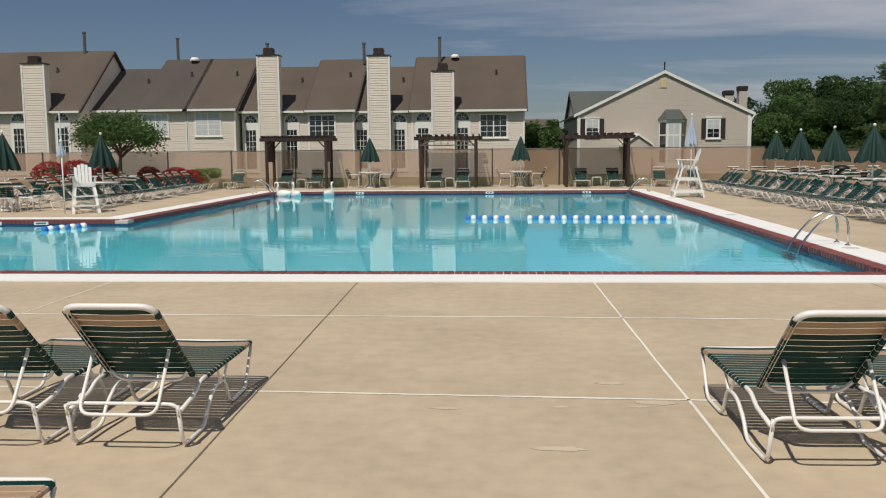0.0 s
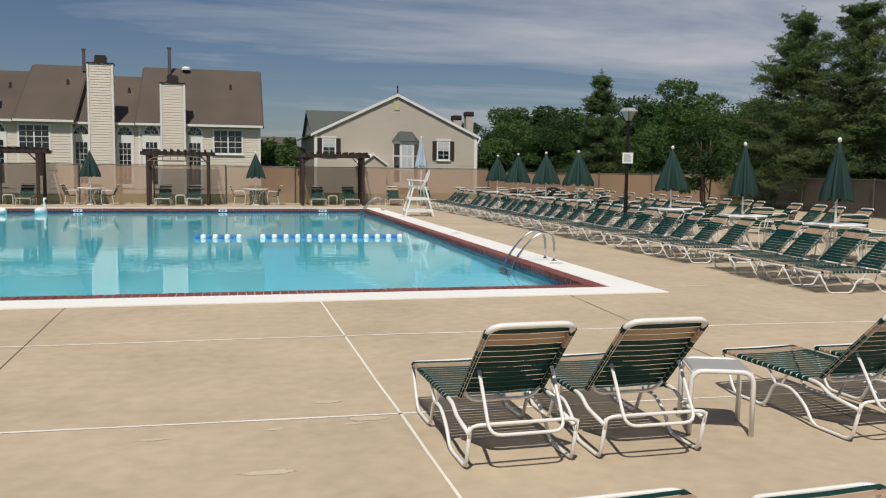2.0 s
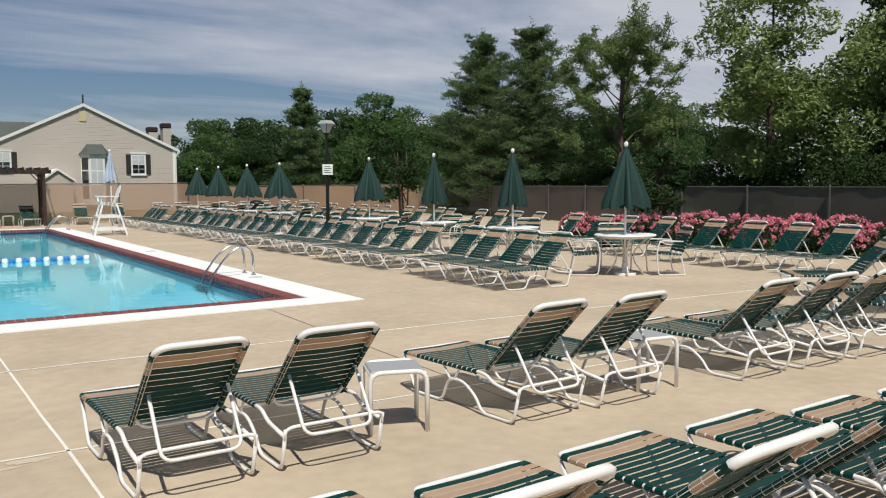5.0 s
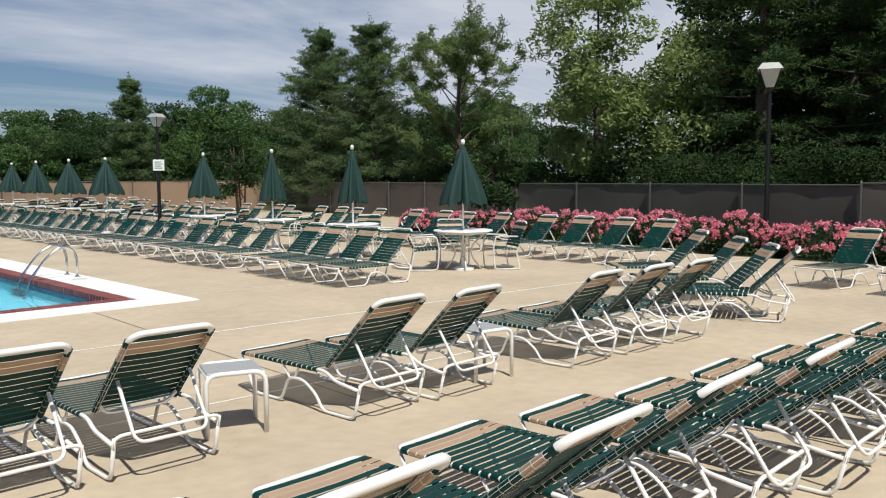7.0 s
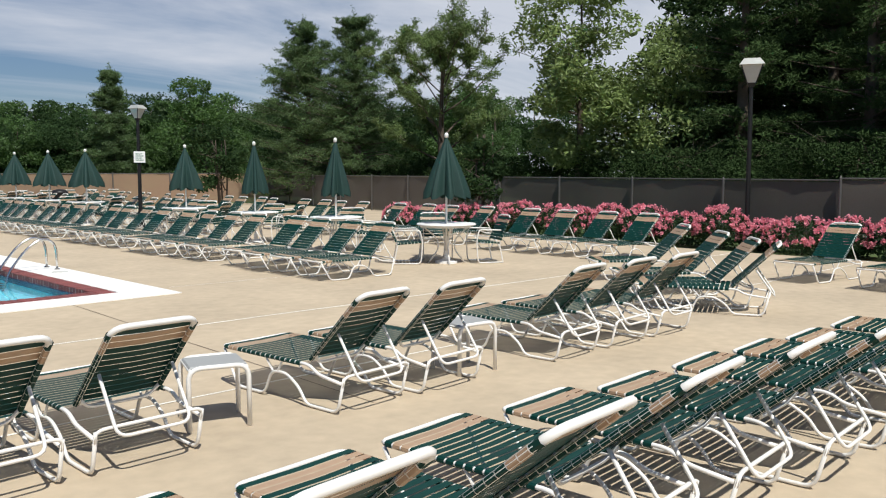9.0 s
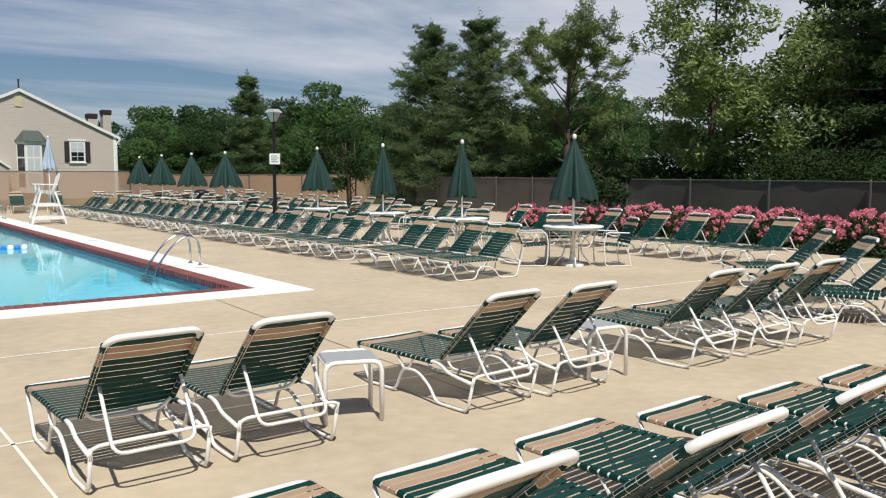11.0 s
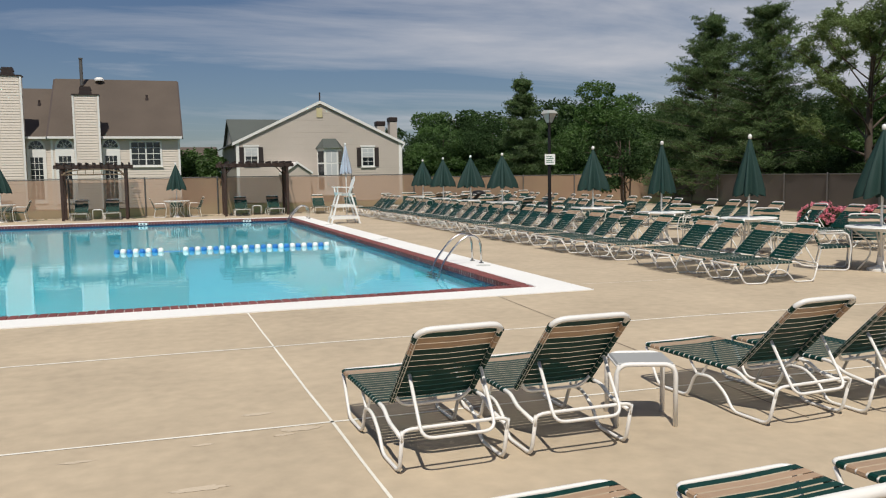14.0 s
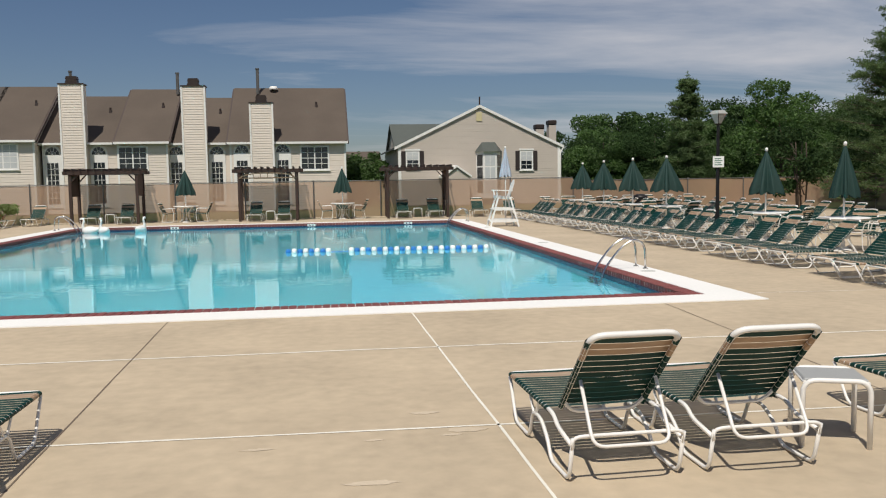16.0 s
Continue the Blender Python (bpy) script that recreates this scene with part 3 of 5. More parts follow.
def build_chair():
    root = empty("patio_chair")
    w = 0.27
    for s in (-1, 1):
        x = s * w
        part("side_frame", tube(bmesh.new(), rounded([(x, -0.24, 0.02), (x, 0.24, 0.02), (x, 0.27, 0.40), (x, 0.22, 0.62), (x, -0.20, 0.60)], 0.07), 0.0125), FRAME, root, smooth=True)
        part("rear_leg", tube(bmesh.new(), [(x, -0.24, 0.02), (x, -0.16, 0.40)], 0.0125), FRAME, root)
    part("seat_frame", tube(bmesh.new(), rounded([(-w, -0.2, 0.36), (-w, 0.25, 0.40), (w, 0.25, 0.40), (w, -0.2, 0.36)], 0.06), 0.0125), FRAME, root, smooth=True)
    d = Vector((0, -0.20, 0.46)).normalized()
    b0 = Vector((0, -0.18, 0.37))
    part("back_frame", tube(bmesh.new(), rounded([b0 + Vector((-w + 0.02, 0, 0)), b0 + d * 0.53 + Vector((-w + 0.02, 0, 0)), b0 + d * 0.53 + Vector((w - 0.02, 0, 0)), b0 + Vector((w - 0.02, 0, 0))], 0.07), 0.0135), FRAME, root, smooth=True)
    for k in range(7):
        strap("seat_strap", root, STRAP_GREEN, Vector((0, -0.15 + 0.062 * k, 0.37 + 0.005 * k)), Vector((0, 1, 0.08)), 0.052, w)
    for k in range(8):
        strap("back_strap", root, STRAP_TAN if k in (6,) else STRAP_GREEN, b0 + d * (0.07 + 0.057 * k), -d, 0.047, w - 0.02)
    return tagged(root, "white tube-framed patio chair with dark green straps", "chair", "chairs round patio tables")


green_umbrella = build_umbrella(2.30, CANVAS, "closed dark green canvas umbrella standing through a table")
slim_umbrella = build_umbrella(2.30, CANVAS, "tightly furled dark green canvas umbrella standing through a table", 1.08, 0.235)
table_round = build_round_table()
chair = build_chair()
used = {"u": False, "s": False, "t": False, "c": False}


def put(ob, key, m):
    if used[key]:
        return copy_thing(ob, m)
    used[key] = True
    ob.matrix_world = m
    return ob


def table_set(x, y, turn, chairs, slim=False, spread=1.0):
    put(slim_umbrella if slim else green_umbrella, "s" if slim else "u", pose(x, y, 0, 0, 0, turn) @ Matrix.Diagonal((spread, spread, 1, 1)))
    put(table_round, "t", pose(x, y, 0, 0, 0, turn))
    for a in chairs:
        r = radians(a)
        put(chair, "c", pose(x + 0.72 * math.cos(r), y + 0.72 * math.sin(r), 0, 0, 0, a + 90 + rng.uniform(-9, 9)))


table_set(11.30, 10.06, 10, (140, -35, 60))
for y in (13.26, 16.28, 19.5):
    table_set(11.30, y, y * 37, (120, -50, 30), slim=y < 18)
for x, y in ((11.25, 25.6), (11.1, 28.2), (11.2, 31.6), (11.6, 35.6)):
    table_set(x, y, y * 29, (100, -60), spread=1.2)
table_set(-5.75, 37.4, 0, (180, 0, 90))
table_set(1.05, 37.4, 20, (180, 0, 90))
table_set(-14.4, 23.4, 40, (-60, 60))
table_set(-12.9, 26.4, 70, (200, 60))
pale = material("pale_blue_canvas", (0.42, 0.47, 0.55), 0.8, vary=0.25, blotch=3, grain=30)
guard_umbrella = build_umbrella(2.80, pale, "closed pale blue umbrella beside the lifeguard chair", 0.98, 0.17)
guard_umbrella.matrix_world = pose(6.75, 29.4, 0)
second = build_umbrella(2.0, pale, "closed pale umbrella on a tall pole by the lifeguard chair", 0.34, 0.10)
part("upper_pole", tube(bmesh.new(), [(0, 0, 2.0), (0, 0, 2.8)], 0.018, 8), FRAME, second)
second.matrix_world = pose(-11.75, 21.75, 0)


# ---------------------------------------------------------------- lifeguard chairs
def beam(name, a, b, w, d, parent, mat=WHITE_PLASTIC):
    """A straight board from a to b."""
    a, b = Vector(a), Vector(b)
    z = (b - a).normalized()
    x = Vector((1, 0, 0)) if abs(z.x) < 0.9 else Vector((0, 1, 0))
    y = z.cross(x).normalized()
    x = y.cross(z)
    bm = bmesh.new()
    vs = [bm.verts.new(p + x * sx * w / 2 + y * sy * d / 2) for p in (a, b) for sx, sy in ((-1, -1), (1, -1), (1, 1), (-1, 1))]
    for q in ((0, 1, 2, 3), (7, 6, 5, 4), (0, 4, 5, 1), (1, 5, 6, 2), (2, 6, 7, 3), (3, 7, 4, 0)):
        bm.faces.new([vs[i] for i in q])
    bmesh.ops.recalc_face_normals(bm, faces=bm.faces)
    return part(name, bm, mat, parent)


def build_guard_chair(tall=1.66):
    """Looks along +y."""
    root = empty("lifeguard_chair")
    sz = tall - 0.62
    for s in (-1, 1):
        beam("leg", (s * 0.38, 0.50, 0), (s * 0.27, 0.20, sz), 0.09, 0.05, root)
        beam("leg", (s * 0.38, -0.50, 0), (s * 0.27, -0.22, sz), 0.09, 0.05, root)
        beam("side_rail", (s * 0.36, 0.46, 0.22), (s * 0.36, -0.46, 0.22), 0.035, 0.11, root)
        beam("side_rail", (s * 0.31, 0.32, sz * 0.6), (s * 0.31, -0.34, sz * 0.6), 0.035, 0.10, root)
        beam("armrest", (s * 0.33, 0.34, sz + 0.24), (s * 0.33, -0.30, sz + 0.22), 0.12, 0.03, root)
        beam("arm_post", (s * 0.30, 0.24, sz), (s * 0.32, 0.26, sz + 0.23), 0.07, 0.04, root)
    for z, y in ((0.22, 0.46), (sz * 0.6, 0.34), (0.22, -0.46)):
        beam("rung", (-0.36, y, z), (0.36, y, z), 0.10, 0.035, root)
    for k in range(5):
        beam("seat_slat", (-0.30, 0.26 - 0.115 * k, sz + 0.01 - 0.01 * k), (0.30, 0.26 - 0.115 * k, sz + 0.01 - 0.01 * k), 0.025, 0.10, root)
    for k, hh in enumerate((0.50, 0.57, 0.60, 0.57, 0.50)):
        x = -0.20 + 0.10 * k
        beam("back_slat", (x, -0.20, sz - 0.02), (x * 1.08, -0.20 - hh * 0.35, sz + hh), 0.09, 0.022, root)
    return tagged(root, "tall white painted lifeguard chair at the pool's edge", "lifeguard chair", "lifeguard chairs")


guard = build_guard_chair()
guard.matrix_world = pose(6.45, 28.55, 0, 0, 0, 88)
left_guard = build_guard_chair(1.45)
left_guard.matrix_world = pose(-11.5, 22.4, 0, 0, 0, -150) @ Matrix.Diagonal((0.88, 0.88, 0.95, 1))


# ---------------------------------------------------------------- ladders, ropes, swans
def build_ladder():
    """Looks along -x, over the water."""
    root = empty("pool_ladder")
    for s in (-1, 1):
        part("handrail", tube(bmesh.new(), rounded([(0.50, s * 0.23, 0.0), (0.50, s * 0.23, 0.44), (0.30, s * 0.23, 0.56), (0.05, s * 0.23, 0.42), (-0.30, s * 0.23, -0.02), (-0.36, s * 0.23, -1.1)], 0.2, 6), 0.021, 8), STEEL, root, smooth=True)
        part("anchor", lathe(bmesh.new(), [(0.05, 0.012), (0.05, 0.022), (0.028, 0.032)], 12, (0.50, s * 0.23, 0)), STEEL, root)
    for z in (-0.30, -0.58, -0.86):
        part("step", boxed(-0.44, -0.33, -0.24, 0.24, z, z + 0.03, bevel=0.006), STEEL, root)
    return tagged(root, "polished steel pool ladder with looped handrails", "pool ladder", "pool ladders")


ladder = build_ladder()
ladder.matrix_world = pose(5.40, 14.15, 0)
copy_thing(ladder, pose(5.38, 32.6, 0))
copy_thing(ladder, pose(-9.2, 32.6, 0, 0, 0, 180))


def build_rope(points, skip=()):
    root = empty("lane_rope")
    a, b = Vector(points[0]), Vector(points[1])
    part("line", tube(bmesh.new(), [a.lerp(b, k / 12) + Vector((0, 0, -0.015 * math.sin(math.pi * k / 12))) for k in range(13)], 0.008, 5), ROPE_BLUE, root)
    n = int((b - a).length / 0.145)
    d = (b - a).normalized()
    side, up = d.cross(Vector((0, 0, 1))), Vector((0, 0, 1))
    blue = lathe(bmesh.new(), [(0.02, -0.065), (0.07, -0.05), (0.078, 0.0), (0.07, 0.05), (0.02, 0.065)], 12)
    ob = part("float", blue, ROPE_BLUE, root, "blue plastic float", smooth=True)
    white = lathe(bmesh.new(), [(0.02, -0.065), (0.08, -0.05), (0.088, 0.0), (0.08, 0.05), (0.02, 0.065)], 12)
    ow = part("float", white, WHITE_PLASTIC, root, "white plastic float", smooth=True)
    turn = d.to_track_quat("Z", "Y").to_matrix().to_4x4()
    firsts = {0: ob, 1: ow}
    for k in range(n):
        if k in skip:
            continue
        src = firsts[k % 2]
        o = src
        if src.get("set"):
            o = new("float", src.data); o.parent = root
        else:
            src["set"] = 1
        o.matrix_local = Matrix.Translation(a + d * (0.1 + 0.145 * k)) @ turn
    for o in firsts.values():
        del o["set"]
    return tagged(root, "pool rope of blue and white floats on the water", "lane rope")


build_rope(((-0.80, 21.25, WATER_Z + 0.02), (4.45, 20.95, WATER_Z + 0.02)), skip=(8, 9, 10))
build_rope(((-10.5, 18.3, WATER_Z + 0.02), (-9.9, 19.45, WATER_Z + 0.02)))


def build_swan():
    """A plain white floating ornament: a long low body with a curved neck."""
    bm = bmesh.new()
    tube(bm, [(0, -0.36, 0.16), (0, -0.28, 0.12), (0, -0.1, 0.08), (0, 0.12, 0.07), (0, 0.26, 0.09), (0, 0.33, 0.14)], radii=[0.03, 0.09, 0.17, 0.18, 0.12, 0.05], sides=12)
    tube(bm, [(0, 0.25, 0.12), (0, 0.33, 0.24), (0, 0.30, 0.36), (0, 0.26, 0.46), (0, 0.30, 0.54), (0, 0.37, 0.54), (0, 0.44, 0.50)], radii=[0.07, 0.05, 0.04, 0.037, 0.04, 0.042, 0.012], sides=10)
    ob = part("swan_float", bm, WHITE_PLASTIC, smooth=True)
    return tagged(ob, "white plastic swan ornament floating on the pool", "swan ornament", "floating swan ornaments")


swan = build_swan()
swan.matrix_world = pose(-8.0, 32.6, WATER_Z, 0, 0, 35)
for x, y, a in ((-8.6, 33.0, 70), (-6.75, 32.9, -15)):
    copy_thing(swan, pose(x, y, WATER_Z, 0, 0, a))


# ---------------------------------------------------------------- lamp posts
LAMP_GLASS = material("frosted_lamp_glass", (0.52, 0.51, 0.48), 0.25, vary=0.12)


def build_lamp(h, big=1.0):
    root = empty("lamp_post")
    part("post", lathe(bmesh.new(), [(0.11, 0), (0.11, 0.12), (0.07, 0.2), (0.055, 1.0), (0.045, h - 0.55 * big), (0.06, h - 0.52 * big)], 14), BLACK, root, smooth=False)
    def square(name, a, za, b, zb, mat, label=""):
        bm = bmesh.new()
        lo = [bm.verts.new((sx * a, sy * a, za)) for sx, sy in ((-1, -1), (1, -1), (1, 1), (-1, 1))]
        hi = [bm.verts.new((sx * b, sy * b, zb)) for sx, sy in ((-1, -1), (1, -1), (1, 1), (-1, 1))]
        bm.faces.new(lo[::-1]); bm.faces.new(hi)
        for k in range(4):
            bm.faces.new((lo[k], lo[(k + 1) % 4], hi[(k + 1) % 4], hi[k]))
        bmesh.ops.scale(bm, vec=(big, big, big), space=Matrix.Translation((0, 0, -h)), verts=bm.verts)
        part(name, bm, mat, root, label)
    square("holder", 0.05, h - 0.56, 0.08, h - 0.48, BLACK)
    square("lantern_glass", 0.085, h - 0.48, 0.20, h - 0.13, LAMP_GLASS, "frosted glass lantern body")
    square("cap", 0.245, h - 0.13, 0.15, h, GALV_LIGHT, "pale metal lantern cap")
    for sx in (-1, 1):
        for sy in (-1, 1):
            part("glazing_bar", tube(bmesh.new(), [(sx * 0.086 * big, sy * 0.086 * big, h - 0.48 * big), (sx * 0.203 * big, sy * 0.203 * big, h - 0.13 * big)], 0.011, 5), BLACK, root)
    return tagged(root, "black lamp post with a frosted square lantern", "lamp post", "lamp posts by the fence")


GALV_LIGHT = material("pale_painted_metal", (0.42, 0.42, 0.39), 0.5, metal=0.2)
lamp_left = build_lamp(3.60, 0.80)
lamp_left.matrix_world = pose(11.95, 23.45, 0, 0, 0, 20)
lamp_right = build_lamp(4.18, 1.1)
lamp_right.matrix_world = pose(18.75, 7.85, -0.04, 0, 0, 25)
notice = empty("notice_sign", pose(11.93, 23.37, 1.93, 0, 0, -27))
part("board", boxed(-0.16, 0.16, -0.012, 0.0, -0.02, 0.31, bevel=0.004), WHITE_PLASTIC, notice)
for k in range(4):
    part("text_bar", boxed(-0.11, 0.11 - 0.04 * (k % 2), -0.015, -0.012, 0.045 + 0.06 * k, 0.068 + 0.06 * k), material("green_sign_ink", (0.03, 0.16, 0.08), 0.6), notice)
tagged(notice, "small white notice with green lines on a lamp post", "sign")


# ---------------------------------------------------------------- litter bin among the loungers
def build_bin(x, y):
    root = empty("litter_bin", pose(x, y, 0))
    part("body", lathe(bmesh.new(), [(0.24, 0), (0.27, 0.04), (0.29, 0.74), (0.30, 0.76), (0.30, 0.80), (0.27, 0.80)], 24), BLACK, root)
    part("lid", lathe(bmesh.new(), [(0.31, 0.80), (0.31, 0.84), (0.25, 0.92), (0.12, 0.96), (0.02, 0.965)], 24), BLACK, root, "domed black lid", smooth=True)
    return tagged(root, "black round litter bin standing among the sun loungers", "litter bin")


build_bin(13.26, 33.0)


# ---------------------------------------------------------------- pergolas
def build_pergola(x0, x1, y0, y1, arch=False, panels=()):
    root = empty("pergola", pose((x0 + x1) / 2, (y0 + y1) / 2, 0))
    hx, hy, h = (x1 - x0) / 2, (y1 - y0) / 2, 2.18
    for sx in (-1, 1):
        for sy in (-1, 1):
            part("post", boxed(sx * hx - 0.06, sx * hx + 0.06, sy * hy - 0.06, sy * hy + 0.06, 0, h, bevel=0.008), DARK_WOOD, root)
            part("brace", tube(bmesh.new(), [(sx * hx, sy * hy, h - 0.40), (sx * (hx - 0.36), sy * hy, h - 0.02)], 0.032, 4), DARK_WOOD, root)
    for sy in (-1, 1):
        part("beam", boxed(-hx - 0.28, hx + 0.28, sy * hy - 0.10, sy * hy - 0.06, h - 0.06, h + 0.09), DARK_WOOD, root)
        part("beam", boxed(-hx - 0.28, hx + 0.28, sy * hy + 0.06, sy * hy + 0.10, h - 0.06, h + 0.09), DARK_WOOD, root)
    n = 11
    for k in range(n):
        x = -hx - 0.15 + (2 * hx + 0.3) * k / (n - 1)
        part("rafter", boxed(x - 0.02, x + 0.02, -hy - 0.3, hy + 0.3, h + 0.09, h + 0.19), DARK_WOOD, root)
    if arch:
        bm = bmesh.new()
        ends = []
        for yy in (-hy, hy):
            ends.append([bm.verts.new((hx * 1.05 * math.cos(a), yy, h + 0.02 + 0.10 * math.sin(a))) for a in np.linspace(math.pi, 0, 13)])
        for k in range(12):
            bm.faces.new((ends[0][k], ends[0][k + 1], ends[1][k + 1], ends[1][k]))
        part("shade_cloth", bm, DARK_CLOTH, root, "brown shade cloth over the top", smooth=True)
    else:
        part("shade_cloth", boxed(-hx - 0.05, hx + 0.05, -hy - 0.05, hy + 0.05, h + 0.06, h + 0.075), DARK_CLOTH, root, "brown shade cloth over the top")
    if arch:
        for sy in (-1,):
            pts = [(hx * 0.93 * math.cos(a), sy * hy - 0.08, h - 0.28 + 0.20 * math.sin(a)) for a in np.linspace(math.pi, 0, 13)]
            part("arch", tube(bmesh.new(), pts, 0.035, 4), ARCH_WOOD, root, "paler bent timber arch")
            part("lattice_rail", boxed(-hx, hx, sy * hy - 0.08, sy * hy - 0.05, h - 0.32, h - 0.27), ARCH_WOOD, root)
            for k in range(7):
                x = -hx * 0.75 + hx * 1.5 * k / 6
                part("lattice_slat", boxed(x - 0.015, x + 0.015, sy * hy - 0.075, sy * hy - 0.055, h - 0.30, h - 0.10), ARCH_WOOD, root)
    for s, z0 in panels:
        part("side_panel", boxed(s * hx - 0.015, s * hx + 0.015, -hy + 0.05, hy - 0.05, z0, h - 0.05), DARK_CLOTH, root, "brown cloth side screen")
    return tagged(root, "dark-stained timber pergola with a slatted top", "pergola", "pergolas along the back fence")


ARCH_WOOD = material("weathered_pale_timber", (0.22, 0.16, 0.10), 0.7, vary=0.25, grain=25)
DARK_CLOTH = material("brown_side_cloth", (0.10, 0.06, 0.045), 0.9, vary=0.2)
build_pergola(-10.35, -7.65, 36.85, 38.05, panels=((-1, 1.2), (1, 1.2)))
build_pergola(-3.40, -0.95, 36.9, 37.9, arch=True)
build_pergola(3.05, 5.72, 36.85, 38.05, panels=((1, 0.75),))

# ---------------------------------------------------------------- houses
CAP = material("chimney_cap_metal", (0.05, 0.035, 0.03), 0.5, metal=0.4)
# Blinds; the pale grey also paints in the sky mirrored by the panes.
BLIND_SHEEN = material("blind_with_sky_sheen", (0.54, 0.55, 0.55), 0.7, vary=0.1, blotch=2)


def siding_lines(bm, x0, x1, y, z0, z1, step=0.15, depth=0.020):
    """Lapped boards on a wall that looks to -y."""
    z = z0
    while z < z1 - 0.01:
        t = min(z + step, z1)
        vs = [bm.verts.new(p) for p in ((x0, y - depth, z), (x1, y - depth, z), (x1, y, t), (x0, y, t))]
        bm.faces.new(vs)
        lo = [bm.verts.new(p) for p in ((x0, y, z), (x1, y, z), (x1, y - depth, z), (x0, y - depth, z))]
        bm.faces.new(lo)
        z = t


def wall_block(root, x0, x1, y0, y1, z1, mat):
    bm = boxed(x0, x1, y0, y1, 0, z1)
    siding_lines(bm, x0, x1, y0, 0.3, z1)
    return part("wall", bm, mat, root)


def roof_block(root, x0, x1, y0, z0, yr, zr, mat, over=0.25):
    """A gable roof whose ridge runs along x."""
    y2 = 2 * yr - y0
    s = (zr - z0) / (yr - y0)
    t = 0.12
    out = [(y0 - over, z0 - over * s), (yr, zr), (y2 + over, z0 - over * s), (y2 + over, z0 - over * s - t), (yr, zr - t), (y0 - over, z0 - over * s - t)]
    roof = part("roof", prism(bmesh.new(), out, "x", x0 - 0.12, x1 + 0.12), mat, root)
    part("gable_fill", prism(bmesh.new(), [(y0, z0 - 0.1), (yr, zr - 0.16), (y2, z0 - 0.1)], "x", x0 + 0.02, x1 - 0.02), SIDING, root)
    for x in (x0 - 0.15, x1 + 0.15):
        bm = bmesh.new()
        for sg in (-1, 1):
            a = Vector((x, yr + sg * (yr - y0 + over), z0 - over * s - 0.1)); b = Vector((x, yr, zr - 0.1))
            tube(bm, [a, b], 0.09, 4)
        part("bargeboard", bm, RAKE_DARK, roof)
    part("gutter", boxed(x0 - 0.15, x1 + 0.15, y0 - over - 0.12, y0 - over, z0 - over * s - 0.13, z0 - over * s + 0.0), TRIM, root)
    # A vent boot or two on the slope.
    f = 0.62
    part("vent_boot", lathe(bmesh.new(), [(0.12, 0), (0.07, 0.18), (0.07, 0.34)], 8, (x0 + (x1 - x0) * 0.75, y0 + (yr - y0) * f, z0 + (zr - z0) * f - 0.06)), CAP, roof)
    return roof


RAKE_DARK = material("dark_brown_rake", (0.07, 0.05, 0.042), 0.7)


def window(root, x, z, y, w, h, panes=2, blind=0.4, name="window", rows=2):
    """A framed window on a wall that looks to -y, with glazing bars and a half-drawn blind tinted with sky sheen."""
    f = part(name, boxed(x - w / 2 - 0.07, x + w / 2 + 0.07, y - 0.05, y + 0.02, z - 0.07, z + h + 0.07), TRIM, root, "white framed window")
    for k in range(panes):
        a, b = x - w / 2 + w * k / panes + 0.04, x - w / 2 + w * (k + 1) / panes - 0.04
        for r in range(rows):
            z0, z1 = z + h * r / rows + 0.025, z + h * (r + 1) / rows - 0.025
            part("pane", boxed(a, b, y - 0.058, y - 0.052, z0, z1), BLIND_SHEEN if r / rows >= 1 - blind else GLASS, f)
            bm = bmesh.new()
            box(bm, (a + b) / 2 - 0.012, (a + b) / 2 + 0.012, y - 0.066, y - 0.0585, z0, z1)
            box(bm, a, b, y - 0.066, y - 0.0585, (z0 + z1) / 2 - 0.012, (z0 + z1) / 2 + 0.012)
            part("glazing_bar", bm, TRIM, f)
    part("sill", boxed(x - w / 2 - 0.11, x + w / 2 + 0.11, y - 0.10, y - 0.05, z - 0.12, z - 0.07), TRIM, f)
    return f


